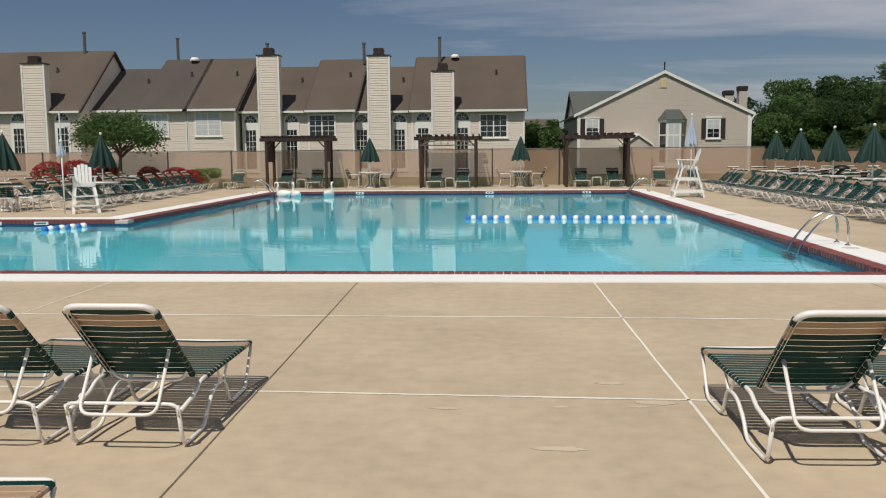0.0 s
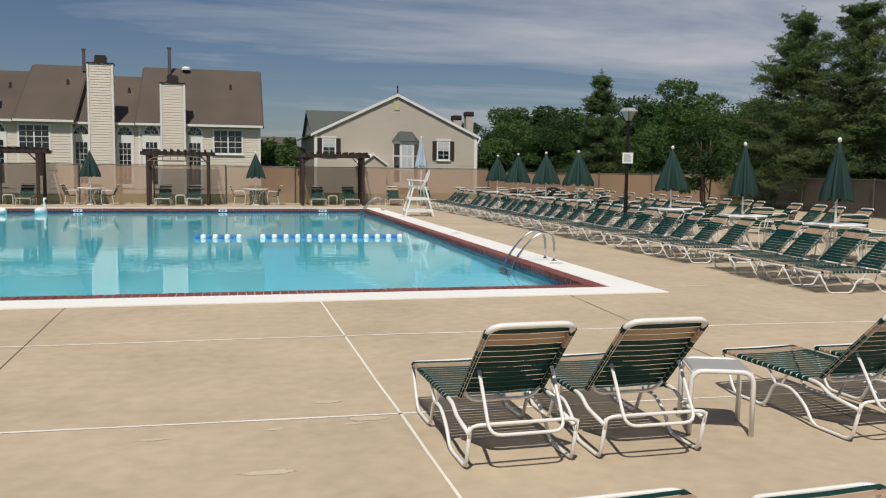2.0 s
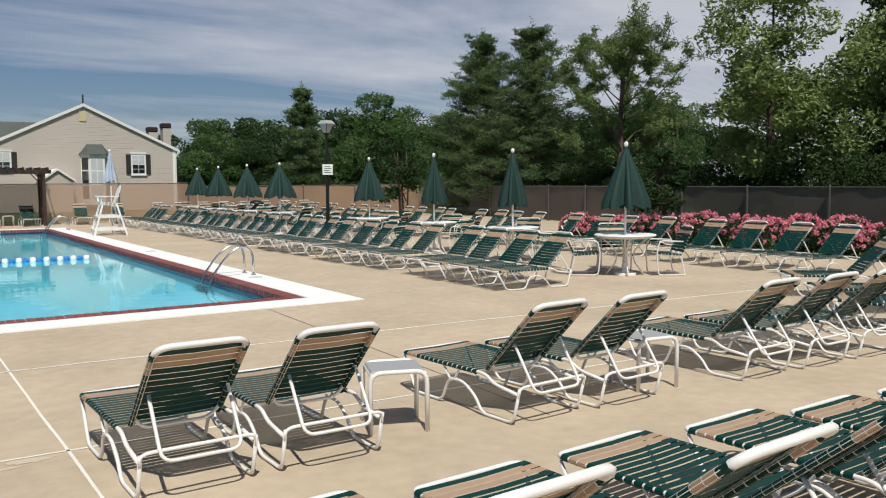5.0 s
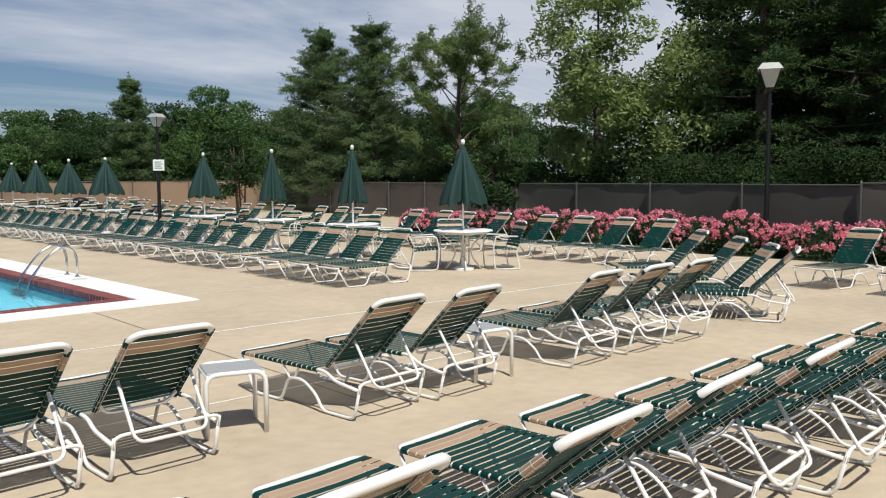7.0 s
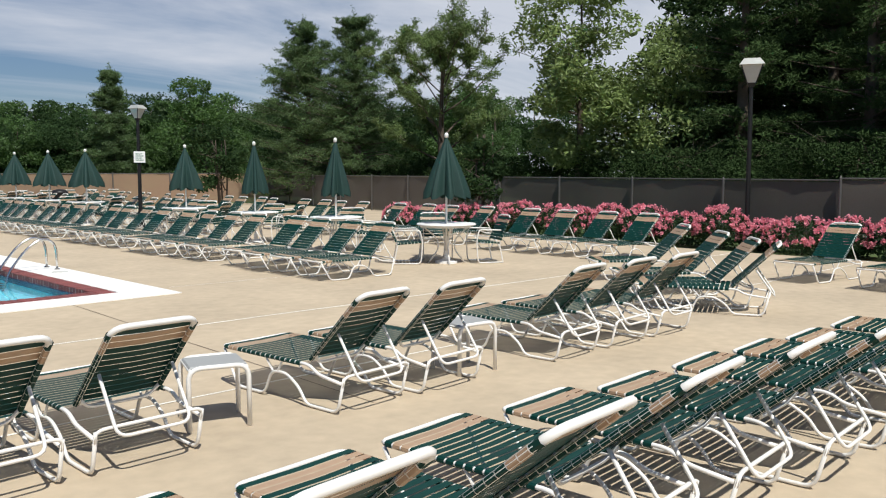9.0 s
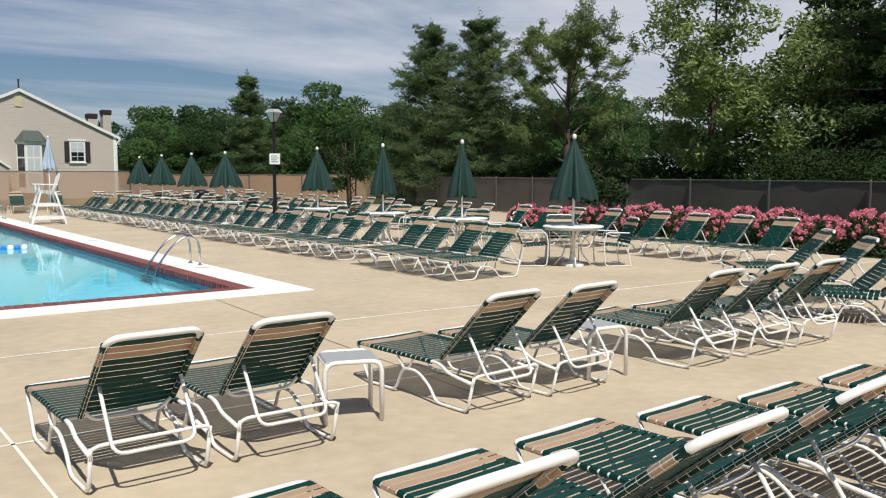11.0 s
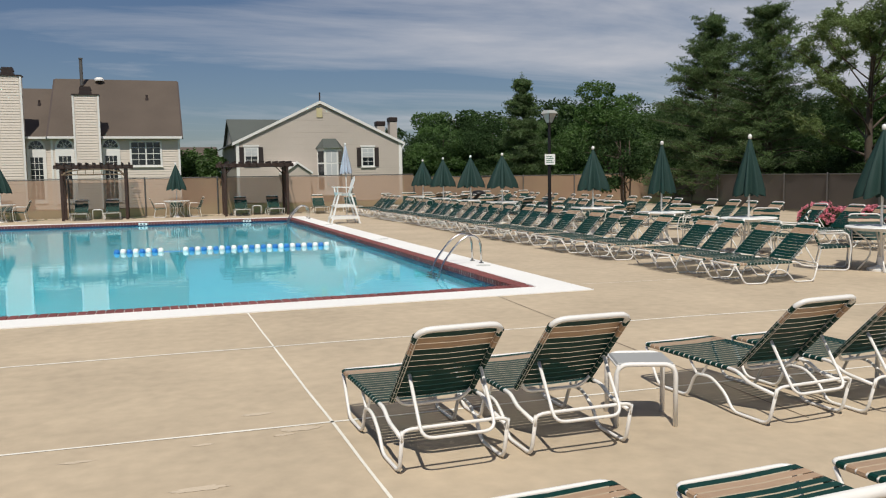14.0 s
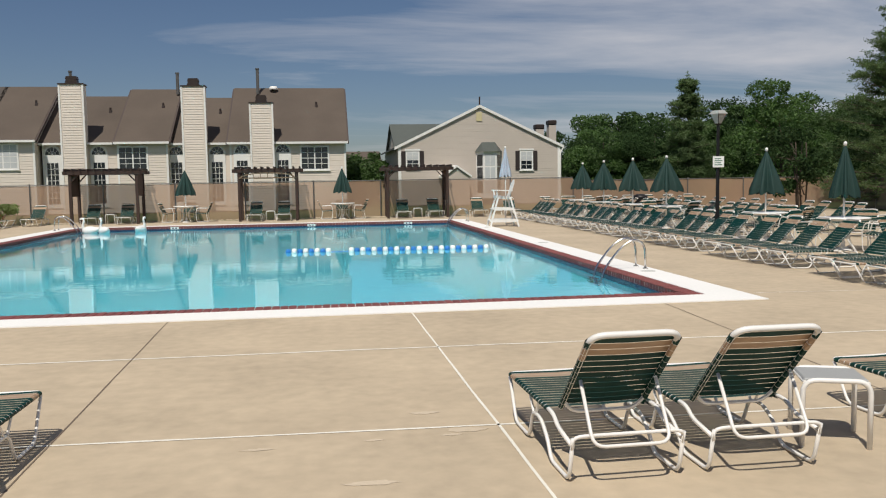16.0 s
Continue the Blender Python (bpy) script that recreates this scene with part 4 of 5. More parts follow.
def arched_window(root, x, y, top):
    """A tall glazed door with a half-round fanlight over it."""
    w = 0.80
    f = part("arched_window", prism(bmesh.new(), [(x - w / 2 - 0.1, 0.35), (x - w / 2 - 0.1, top - 0.5)] + [(x - (w / 2 + 0.1) * math.cos(a), top - 0.5 + (w / 2 + 0.1) * 1.15 * math.sin(a)) for a in np.linspace(0.2, math.pi - 0.2, 9)] + [(x + w / 2 + 0.1, top - 0.5), (x + w / 2 + 0.1, 0.35)], "y", y - 0.05, y + 0.02), TRIM, root, "white framed arched window")
    part("pane", prism(bmesh.new(), [(x - w / 2 * math.cos(a), top - 0.52 + w / 2 * 1.15 * math.sin(a)) for a in np.linspace(0, math.pi, 11)], "y", y - 0.058, y - 0.052), GLASS, f)
    part("pane", boxed(x - w / 2 + 0.08, x + w / 2 - 0.08, y - 0.058, y - 0.052, 0.6, top - 1.0), GLASS, f)
    bm = bmesh.new()
    for a in (math.pi * 0.2, math.pi * 0.4, math.pi * 0.6, math.pi * 0.8):
        tube(bm, [(x, y - 0.062, top - 0.52), (x - w / 2 * math.cos(a), y - 0.062, top - 0.52 + w / 2 * 1.15 * math.sin(a))], 0.014, 4)
    tube(bm, [(x - w / 4 * math.cos(a), y - 0.062, top - 0.52 + w / 4 * 1.15 * math.sin(a)) for a in np.linspace(0, math.pi, 9)], 0.012, 4)
    for k in range(1, 3):
        xx = x - w / 2 + 0.08 + (w - 0.16) * k / 3
        box(bm, xx - 0.012, xx + 0.012, y - 0.066, y - 0.0585, 0.6, top - 1.0)
    for k in range(1, 7):
        zz = 0.6 + (top - 1.6) * k / 7
        box(bm, x - w / 2 + 0.08, x + w / 2 - 0.08, y - 0.066, y - 0.0585, zz - 0.012, zz + 0.012)
    part("glazing_bar", bm, TRIM, f)


def chimney(root, x0, x1, y0, y1, top):
    bm = boxed(x0, x1, y0, y1, 0, top)
    siding_lines(bm, x0 + 0.1, x1 - 0.1, y0, 0.3, top - 0.08)
    c = part("chimney", bm, SIDING, root, "tall cream siding-clad chimney")
    for x in (x0, x1):
        part("corner_board", boxed(x - 0.05, x + 0.05, y0 - 0.03, y0 + 0.02, 0, top), TRIM, c)
    part("cap", boxed(x0 - 0.06, x1 + 0.06, y0 - 0.06, y1 + 0.06, top, top + 0.07), CAP, c)
    xm, ym = (x0 + x1) / 2, (y0 + y1) / 2
    part("flue", prism(bmesh.new(), [(xm - 0.36, top + 0.07), (xm - 0.28, top + 0.30), (xm - 0.33, top + 0.32), (xm - 0.27, top + 0.50), (xm + 0.27, top + 0.50), (xm + 0.33, top + 0.32), (xm + 0.28, top + 0.30), (xm + 0.36, top + 0.07)], "y", ym - 0.26, ym + 0.26), CAP, c, "dark metal flue cover")


def pipe(root, x, y, z0, z1):
    part("vent_pipe", lathe(bmesh.new(), [(0.10, z0), (0.10, z1 - 0.1), (0.13, z1 - 0.08), (0.13, z1)], 10, (x, y, 0)), GALV, root)


def row_house(label, sections, mat):
    root = empty("row_house")
    for x0, x1, y0, ez, yr, zr, sh in sections:
        wall_block(root, x0, x1, y0, 2 * yr - y0, ez, mat)
        roof_block(root, x0, x1, y0, ez, yr, zr, sh)
        part("corner_board", boxed(x1 - 0.09, x1 + 0.02, y0 - 0.035, y0 + 0.06, 0, ez - 0.1), TRIM, root)
        part("corner_board", boxed(x0 - 0.02, x0 + 0.09, y0 - 0.035, y0 + 0.06, 0, ez - 0.1), TRIM, root)
    return tagged(root, label, "house", "houses behind the pool")


h = row_house("cream row house with a brown roof and siding chimney", [(-37.5, -26.0, 50.6, 4.50, 55.6, 8.55, SHINGLE)], SIDING)
chimney(h, -29.25, -27.85, 50.1, 50.75, 7.15)
arched_window(h, -29.95, 50.6, 4.25); arched_window(h, -27.1, 50.6, 4.25)
pipe(h, -27.8, 55.4, 8.2, 9.8)
h = row_house("cream row house with a grey-brown shingle roof", [(-25.9, -22.6, 52.4, 4.55, 57.0, 7.45, SHINGLE_DARK), (-22.6, -19.6, 51.8, 4.55, 57.0, 8.05, SHINGLE_DARK), (-19.6, -16.5, 51.8, 4.55, 57.0, 8.05, SHINGLE)], SIDING)
window(h, -21.65, 2.75, 51.8, 1.6, 1.35, blind=1.0); window(h, -18.25, 2.75, 51.8, 1.6, 1.38, blind=1.0)
pipe(h, -22.0, 57.0, 7.8, 9.5)
part("roof_vent", lathe(bmesh.new(), [(0.30, 0), (0.30, 0.1), (0.2, 0.22)], 14, (-20.7, 56.6, 7.9)), TRIM, h)
h = row_house("cream row house with twin gabled bays and chimney", [(-16.3, -11.9, 52.6, 4.40, 57.2, 7.45, SHINGLE), (-11.9, -9.0, 52.0, 4.40, 57.2, 7.90, SHINGLE)], SIDING)
chimney(h, -15.0, -13.68, 51.9, 52.65, 7.62)
arched_window(h, -15.75, 52.6, 4.05); arched_window(h, -13.1, 52.6, 4.05); window(h, -11.02, 2.62, 52.0, 1.62, 1.30, blind=0.0)
pipe(h, -15.6, 56.5, 7.3, 9.0); pipe(h, -9.0, 56.5, 7.5, 8.9)
h = row_house("cream row house with two chimneys and brown roof", [(-8.9, -5.35, 52.6, 4.33, 57.2, 7.35, SHINGLE), (-5.35, 1.62, 52.0, 4.33, 57.2, 7.98, SHINGLE)], SIDING)
chimney(h, -8.06, -6.72, 51.9, 52.65, 7.5); chimney(h, -4.04, -2.72, 51.4, 52.1, 6.45)
arched_window(h, -8.6, 52.6, 4.0); arched_window(h, -6.2, 52.6, 4.0); arched_window(h, -4.65, 52.0, 4.05); arched_window(h, -2.2, 52.0, 4.05); window(h, -0.28, 2.48, 52.0, 1.66, 1.36)
pipe(h, -3.9, 56.5, 7.5, 9.2)
part("roof_vent", lathe(bmesh.new(), [(0.28, 0), (0.28, 0.1), (0.2, 0.2)], 14, (-2.9, 56.8, 7.85)), TRIM, h)


def build_gable_house():
    """The house that turns its gable to the pool."""
    root = empty("gable_house")
    y, xl, xr, xm, e, a = 56.0, 5.32, 16.36, 10.83, 3.97, 6.58
    bm = prism(bmesh.new(), [(xl, 0), (xl, e), (xm, a), (xr, e), (xr, 0)], "y", y, y + 13)
    z, boards = 0.3, []
    while z < a - 0.2:
        t = z + 0.16
        s = 1.0 if t < e else (a - t) / (a - e)
        x0, x1 = xm - (xm - xl) * s, xm + (xr - xm) * s
        boards.append((x0, x1, z, t))
        z = t
    wall = part("wall", bm, SIDING_GREY, root)
    for x0, x1, z, t in boards:
        part("siding_board", prism(bmesh.new(), [(y - 0.013, z), (y - 0.003, t), (y - 0.001, t), (y - 0.001, z)], "x", x0, x1), SIDING_GREY, wall)
    roof = None
    for (x0, x1) in ((xl - 0.34, xm), (xr + 0.34, xm)):
        sl = (a - e) / (xm - xl) if x0 < xm else (a - e) / (xr - xm)
        z0 = e - 0.34 * sl
        o = [(x0, z0 + 0.0), (xm, a + 0.0), (xm, a + 0.12), (x0, z0 + 0.12)]
        r = part("roof", prism(bmesh.new(), o, "y", y - 0.10, y + 13.2), SHINGLE_GREEN, root)
        roof = roof or r
        part("rake_board", prism(bmesh.new(), [(x0, z0 - 0.06), (xm, a - 0.04), (xm, a + 0.15), (x0, z0 + 0.13)], "y", y - 0.14, y - 0.10), TRIM, root)
    for x in (xl, xr):
        part("corner_board", boxed(x - 0.1, x + 0.1, y - 0.04, y + 0.1, 0, e), TRIM, root)
    part("downpipe", tube(bmesh.new(), [(xr + 0.3, y - 0.1, e - 0.15), (xr + 0.08, y - 0.08, e - 0.5), (xr + 0.08, y - 0.08, 0)], 0.05, 6), TRIM, root)
    part("finial", tube(bmesh.new(), [(xm, y, a + 0.15), (xm, y, a + 0.7)], 0.05, 6), CAP, roof)
    part("gable_vent", boxed(xm - 0.25, xm + 0.15, y - 0.05, y - 0.015, a - 0.95, a - 0.35), material("yellowed_vent", (0.60, 0.52, 0.30), 0.6), root)
    for x, z, hh in ((6.2, 2.55, 1.05), (14.05, 2.35, 1.2)):
        w = window(root, x, z, y, 0.82, hh, panes=1, blind=0.5)
        part("lintel", boxed(x - 0.52, x + 0.52, y - 0.08, y - 0.04, z + hh + 0.08, z + hh + 0.2), TRIM, w)
        for s in (-1, 1):
            part("shutter", boxed(x + s * 0.62 - 0.15, x + s * 0.62 + 0.15, y - 0.06, y - 0.015, z - 0.05, z + hh + 0.05), SHUTTER, root, "dark brown shutter")
    # Bay window under a little hipped roof.
    xb, wb = 11.4, 0.84
    bay = part("bay_window", prism(bmesh.new(), [(xb - wb, y), (xb - wb * 0.55, y - 0.6), (xb + wb * 0.55, y - 0.6), (xb + wb, y)], "z", 0.4, 3.55), TRIM, root, "white three-sided bay window")
    for x0, x1 in ((xb - 0.38, xb + 0.38),):
        for z0, z1 in ((0.8, 1.6), (1.72, 2.5), (2.6, 3.35)):
            part("pane", boxed(x0 + 0.03, -0.02 + (x0 + x1) / 2, y - 0.61, y - 0.602, z0, z1), BLIND_SHEEN, bay)
            part("pane", boxed((x0 + x1) / 2 + 0.02, x1 - 0.03, y - 0.61, y - 0.602, z0, z1), BLIND_SHEEN, bay)
    for s in (-1, 1):
        for z0, z1 in ((0.8, 1.6), (1.72, 2.5), (2.6, 3.35)):
            p0, p1 = Vector((xb + s * wb * 0.60, y - 0.545, 0)), Vector((xb + s * wb * 0.95, y - 0.08, 0))
            n = Vector((s * 0.78, -0.62, 0)) * 0.012
            bm = bmesh.new()
            bm.faces.new([bm.verts.new(q) for q in (p0 + n + Vector((0, 0, z0)), p1 + n + Vector((0, 0, z0)), p1 + n + Vector((0, 0, z1)), p0 + n + Vector((0, 0, z1)))])
            part("pane", bm, GLASS, bay)
    bm = bmesh.new()
    lo = [bm.verts.new(p) for p in ((xb - wb - 0.12, y, 3.55), (xb - wb * 0.6 - 0.05, y - 0.75, 3.55), (xb + wb * 0.6 + 0.05, y - 0.75, 3.55), (xb + wb + 0.12, y, 3.55))]
    hi = [bm.verts.new(p) for p in ((xb - 0.45, y, 4.22), (xb + 0.45, y, 4.22))]
    bm.faces.new((lo[0], lo[1], hi[0])); bm.faces.new((lo[1], lo[2], hi[1], hi[0])); bm.faces.new((lo[2], lo[3], hi[1])); bm.faces.new(lo)
    part("bay_roof", bm, SHINGLE_GREEN, root)
    # A low porch gable beside the bay.
    part("porch", prism(bmesh.new(), [(8.1, 0), (8.1, 1.9), (8.95, 2.45), (9.8, 1.9), (9.8, 0)], "y", y - 1.6, y - 0.02), SIDING_GREY, root)
    for x0, x1, z0, z1 in ((7.95, 8.95, 1.82, 2.52), (9.95, 8.95, 1.82, 2.52)):
        part("porch_rake", prism(bmesh.new(), [(x0, z0), (x1, z1), (x1, z1 + 0.14), (x0, z0 + 0.14)], "y", y - 1.72, y), TRIM, root)
    # The wing behind, with its green roof, and two chimneys.
    part("wing", prism(bmesh.new(), [(59, 0), (59, 3.7), (64, 5.9), (69, 3.7), (69, 0)], "x", 5.5, 9), SIDING_GREY, root)
    part("wing_roof", prism(bmesh.new(), [(58.6, 3.55), (64, 6.0), (69.4, 3.55), (64, 5.85)], "x", 5.3, 9.2), SHINGLE_GREEN, root)
    for x0, x1, t in ((15.92, 16.5, 5.35), (16.9, 17.44, 5.65)):
        c = part("chimney", boxed(x0, x1, 60.5, 61.2, 0, t), SIDING_GREY, root)
        part("cap", boxed(x0 - 0.05, x1 + 0.05, 60.45, 61.25, t, t + 0.35, bevel=0.06), CAP, c)
    return tagged(root, "beige siding house with white-edged gable and bay window", "house", "houses behind the pool")


build_gable_house()
h = empty("far_house")
part("wall", boxed(1.2, 5.5, 78, 86, 0, 3.2), SIDING_GREY, h)
part("roof", prism(bmesh.new(), [(77.5, 3.1), (82, 4.6), (86.5, 3.1)], "x", 1.0, 5.7), SHINGLE, h)
tagged(h, "small distant beige house with a brown roof", "house", "houses behind the pool")

# ---------------------------------------------------------------- trees and shrubs
def leaf_mesh(name, centres, sizes, rs, thin=0.45, mat=None, flat=0.3):
    """Many small leaves, each a folded diamond at a centre, turned at random."""
    n = len(centres)
    u = rs.normal(size=(n, 3)); u[:, 2] *= 0.75; u /= np.linalg.norm(u, axis=1)[:, None]
    v = rs.normal(size=(n, 3)); v -= (v * u).sum(1)[:, None] * u; v /= np.linalg.norm(v, axis=1)[:, None]
    w = np.cross(u, v)
    s = np.asarray(sizes)[:, None]
    a, b = centres - u * s, centres + u * s
    c, d = centres + v * s * thin + w * s * flat, centres - v * s * thin + w * s * flat
    verts = np.stack([a, c, b, d], 1).reshape(-1, 3)
    base = np.arange(n)[:, None] * 4
    tris = np.concatenate([base + [0, 1, 2], base + [0, 2, 3]], 1).reshape(-1, 3)
    me = bpy.data.meshes.new(name)
    me.from_pydata(verts.tolist(), [], tris.tolist())
    me.materials.append(mat)
    return me


def limb(bm, a, b, r0, r1, rs, bend=0.12, n=5, sides=6):
    a, b = Vector(a), Vector(b)
    pts, rad = [], []
    off = Vector(rs.normal(size=3)) * (b - a).length * bend
    for k in range(n):
        t = k / (n - 1)
        pts.append(a.lerp(b, t) + off * math.sin(math.pi * t) * 0.5)
        rad.append(r0 + (r1 - r0) * t)
    tube(bm, pts, radii=rad, sides=sides)
    return pts


def broad_tree(x, y, h, wide, mat, seed, label, low=0.25, leaves=9000, leaf=0.13, gaps=0.5, stems=1, lobes=26, name="tree"):
    """A tapered trunk, limbs that fork into an uneven crown of leaf clumps with gaps between."""
    rs = np.random.RandomState(seed)
    root = empty(name, pose(x, y, -0.05))
    bm = bmesh.new()
    z0 = h * low
    top = Vector((rs.normal() * 0.1 * wide, rs.normal() * 0.1 * wide, h * 0.86))
    ends = []
    for s in range(stems):
        a0 = 2 * math.pi * s / max(stems, 1) + rs.uniform(0, 1)
        foot = Vector((math.cos(a0), math.sin(a0), 0)) * (0.12 * (stems > 1))
        tip = top + Vector((math.cos(a0), math.sin(a0), 0)) * (wide * 0.25 * (stems > 1))
        r = 0.018 * h + 0.03
        limb(bm, foot, tip, r / (stems ** 0.5), r * 0.15, rs, 0.05, 8, 8)
        for k in range(7 if stems == 1 else 3):
            t = rs.uniform(low * 0.9, 0.85)
            p = foot.lerp(tip, t)
            a = rs.uniform(0, 2 * math.pi)
            reach = wide * rs.uniform(0.45, 0.95) * (1 - 0.55 * max(0, t - 0.4))
            e = p + Vector((math.cos(a) * reach, math.sin(a) * reach, reach * rs.uniform(0.25, 0.9)))
            pts = limb(bm, p, e, r * 0.45 * (1.1 - t), r * 0.08, rs, 0.1, 5, 5)
            ends.append(np.array(e))
            for q in pts[2:4]:
                e2 = q + Vector((rs.normal() * 0.3 * wide, rs.normal() * 0.3 * wide, abs(rs.normal()) * 0.25 * wide))
                limb(bm, q, e2, r * 0.15, r * 0.04, rs, 0.1, 4, 4)
                ends.append(np.array(e2))
    part("trunk", bm, BARK, root, smooth=True)
    centres = []
    for k in range(lobes):
        if k < len(ends) and rs.rand() < 0.75:
            c = ends[k]
        else:
            a, f = rs.uniform(0, 2 * math.pi), rs.uniform(low + 0.05, 0.97)
            bulge = math.sin(math.pi * min(1, max(0.05, (f - low) / (1.08 - low)))) ** 0.6
            rr = wide * bulge * rs.uniform(0.35, 0.95)
            c = np.array([math.cos(a) * rr, math.sin(a) * rr, h * f])
        c = np.array([c[0], c[1], min(c[2], h * 0.95)])
        centres.append((c, wide * rs.uniform(0.20, 0.42)))
    out, sizes = [], []
    per = max(20, leaves // lobes)
    for c, r in centres:
        d = rs.normal(size=(per, 3)); d /= np.linalg.norm(d, axis=1)[:, None]
        rad = r * rs.uniform(0.35, 1.0, per) ** gaps
        p = c + d * rad[:, None] * np.array([1.15, 1.15, 0.72])
        out.append(p); sizes.append(leaf * rs.uniform(0.6, 1.35, per))
    p, s = np.concatenate(out), np.concatenate(sizes)
    p = p + rs.normal(size=p.shape) * leaf * 0.6
    keep = (p[:, 2] > h * low * 0.75) & (p[:, 2] < h * 1.03)
    crown = new("crown", leaf_mesh("crown", p[keep], s[keep], rs, mat=mat))
    crown.parent = root
    return tagged(root, label, "tree")


def conifer(x, y, h, wide, mat, seed, label, layers=16, low=0.06, droop=-0.05, tufts=9, per=26, leaf=0.15, rag=0.25):
    """A straight trunk with whorls of branches, each set with tufts of needles."""
    rs = np.random.RandomState(seed)
    root = empty("pine_tree", pose(x, y, -0.05))
    bm = bmesh.new()
    limb(bm, (0, 0, 0), (rs.normal() * 0.12, rs.normal() * 0.12, h * 0.985), 0.02 * h + 0.05, 0.02, rs, 0.015, 10, 8)
    out, sizes = [], []
    whorls = []
    f = low
    while f < 0.97:
        whorls.append(f)
        f += rs.uniform(0.55, 1.45) * (0.98 - low) / layers
    for f1 in whorls:
        turn0 = rs.uniform(0, 2 * math.pi)
        nb = rs.randint(4, 8)
        for b in range(nb):
            f = min(max(f1 + rs.normal() * 0.013, low), 0.985)
            reach0 = wide * ((1 - f) ** 0.82 * 1.10 + 0.03)
            a = turn0 + 2 * math.pi * b / nb + rs.uniform(-0.6, 0.6)
            reach = reach0 * rs.uniform(1 - rag * 2.4, 1 + rag * 0.7)
            rise = droop + 0.95 * f * f + rs.uniform(-0.08, 0.14)
            s = Vector((0, 0, h * f))
            e = s + Vector((math.cos(a) * reach, math.sin(a) * reach, reach * rise))
            limb(bm, s, e, 0.045 * (1 - f) + 0.015, 0.006, rs, 0.08, 4, 4)
            for j in range(tufts):
                t = 0.18 + 0.86 * (j + rs.uniform(0, 1)) / tufts
                c = np.array(s.lerp(e, min(t, 1.03))) + rs.normal(size=3) * np.array([0.20, 0.20, 0.06]) * (0.35 + reach * 0.3)
                d = rs.normal(size=(per, 3)) * np.array([0.20, 0.20, 0.075]) * (0.42 + 0.5 * reach0 / max(wide, 0.1))
                d[:, 2] += 0.25 * np.hypot(d[:, 0], d[:, 1])
                out.append(c + d); sizes.append(leaf * rs.uniform(0.5, 1.2, per))
    # The leader at the tip.
    d = rs.normal(size=(60, 3)) * np.array([0.05, 0.05, 0.28]) + [0, 0, h * 0.98]
    out.append(d); sizes.append(np.full(60, leaf))
    part("trunk", bm, BARK, root, smooth=True)
    p, s = np.concatenate(out), np.concatenate(sizes)
    crown = new("crown", leaf_mesh("crown", p, s, rs, thin=0.16, mat=mat, flat=0.1))
    crown.parent = root
    return tagged(root, label, "tree")


def open_pine(x, y, h, wide, mat, seed, label, lean=(0, 0)):
    """A pine with a bare forked trunk, limbs that sweep upwards and dense brushes of needles at their ends."""
    rs = np.random.RandomState(seed)
    root = empty("pine_tree", pose(x, y, -0.05))
    bm = bmesh.new()
    limb(bm, (0, 0, 0), (lean[0], lean[1], h * 0.80), 0.22, 0.05, rs, 0.02, 9, 8)
    out, sizes = [], []
    limbs = 21
    for k in range(limbs):
        f = 0.22 + 0.56 * (k / (limbs - 1)) ** 0.85
        a = k * 2.4 + rs.uniform(-0.5, 0.5)
        reach = wide * rs.uniform(0.6, 1.02) * (1.0 - 0.45 * max(0.0, f - 0.45) / 0.33) * (0.75 if f < 0.35 else 1)
        s0 = Vector((lean[0] * f, lean[1] * f, h * f))
        rise = reach * (0.10 + 1.7 * f * rs.uniform(0.75, 1.2))
        e = s0 + Vector((math.cos(a) * reach, math.sin(a) * reach, min(rise, h * rs.uniform(0.93, 1.0) - s0.z)))
        pts = limb(bm, s0, e, 0.075 * (1.1 - f), 0.014, rs, 0.10, 7, 5)
        for j, q in enumerate(pts[3:]):
            for m in range(3):
                tip = q + Vector((rs.normal() * 0.42, rs.normal() * 0.42, abs(rs.normal()) * 0.34 + 0.1)) * (0.75 + 0.12 * j)
                limb(bm, q, tip, 0.014, 0.005, rs, 0.1, 3, 4)
                for w in range(3):
                    c = np.array(q.lerp(tip, 0.4 + 0.3 * w))
                    d = rs.normal(size=(40, 3)) * np.array([0.11, 0.11, 0.10])
                    out.append(c + d); sizes.append(0.115 * rs.uniform(0.6, 1.25, 40))
    part("trunk", bm, BARK, root, smooth=True)
    p, s = np.concatenate(out), np.concatenate(sizes)
    crown = new("crown", leaf_mesh("crown", p, s, rs, thin=0.2, mat=mat, flat=0.1))
    crown.parent = root
    return tagged(root, label, "tree")


# Conifers behind the side fence.
conifer(26.6, 35.2, 9.4, 3.9, NEEDLE, 11, "tall dark green pine with ragged layered branches", layers=27, tufts=11, per=34, leaf=0.12, droop=0.04, rag=0.22)
conifer(27.3, 32.0, 9.3, 3.9, NEEDLE, 12, "tall dark green pine beside its twin", layers=27, tufts=11, per=34, leaf=0.12, droop=0.04, rag=0.22)
open_pine(28.0, 26.6, 8.2, 3.7, NEEDLE_OLIVE, 13, "open-crowned olive green pine with upswept limbs")
conifer(21.0, 45.6, 7.3, 2.3, NEEDLE, 14, "narrow pointed spruce over the tree line", layers=26, droop=-0.1, per=30, leaf=0.13)
broad_tree(26.0, 17.6, 9.0, 2.2, LEAF_LIGHT, 21, "airy pale green tree with sky between its leaves", low=0.2, leaves=15000, leaf=0.10, gaps=0.5, lobes=56)
broad_tree(27.5, 15.2, 6.9, 2.4, LEAF_LIGHT, 22, "pale green broad-leaved tree behind the fence", low=0.15, leaves=14000, leaf=0.10, lobes=46)
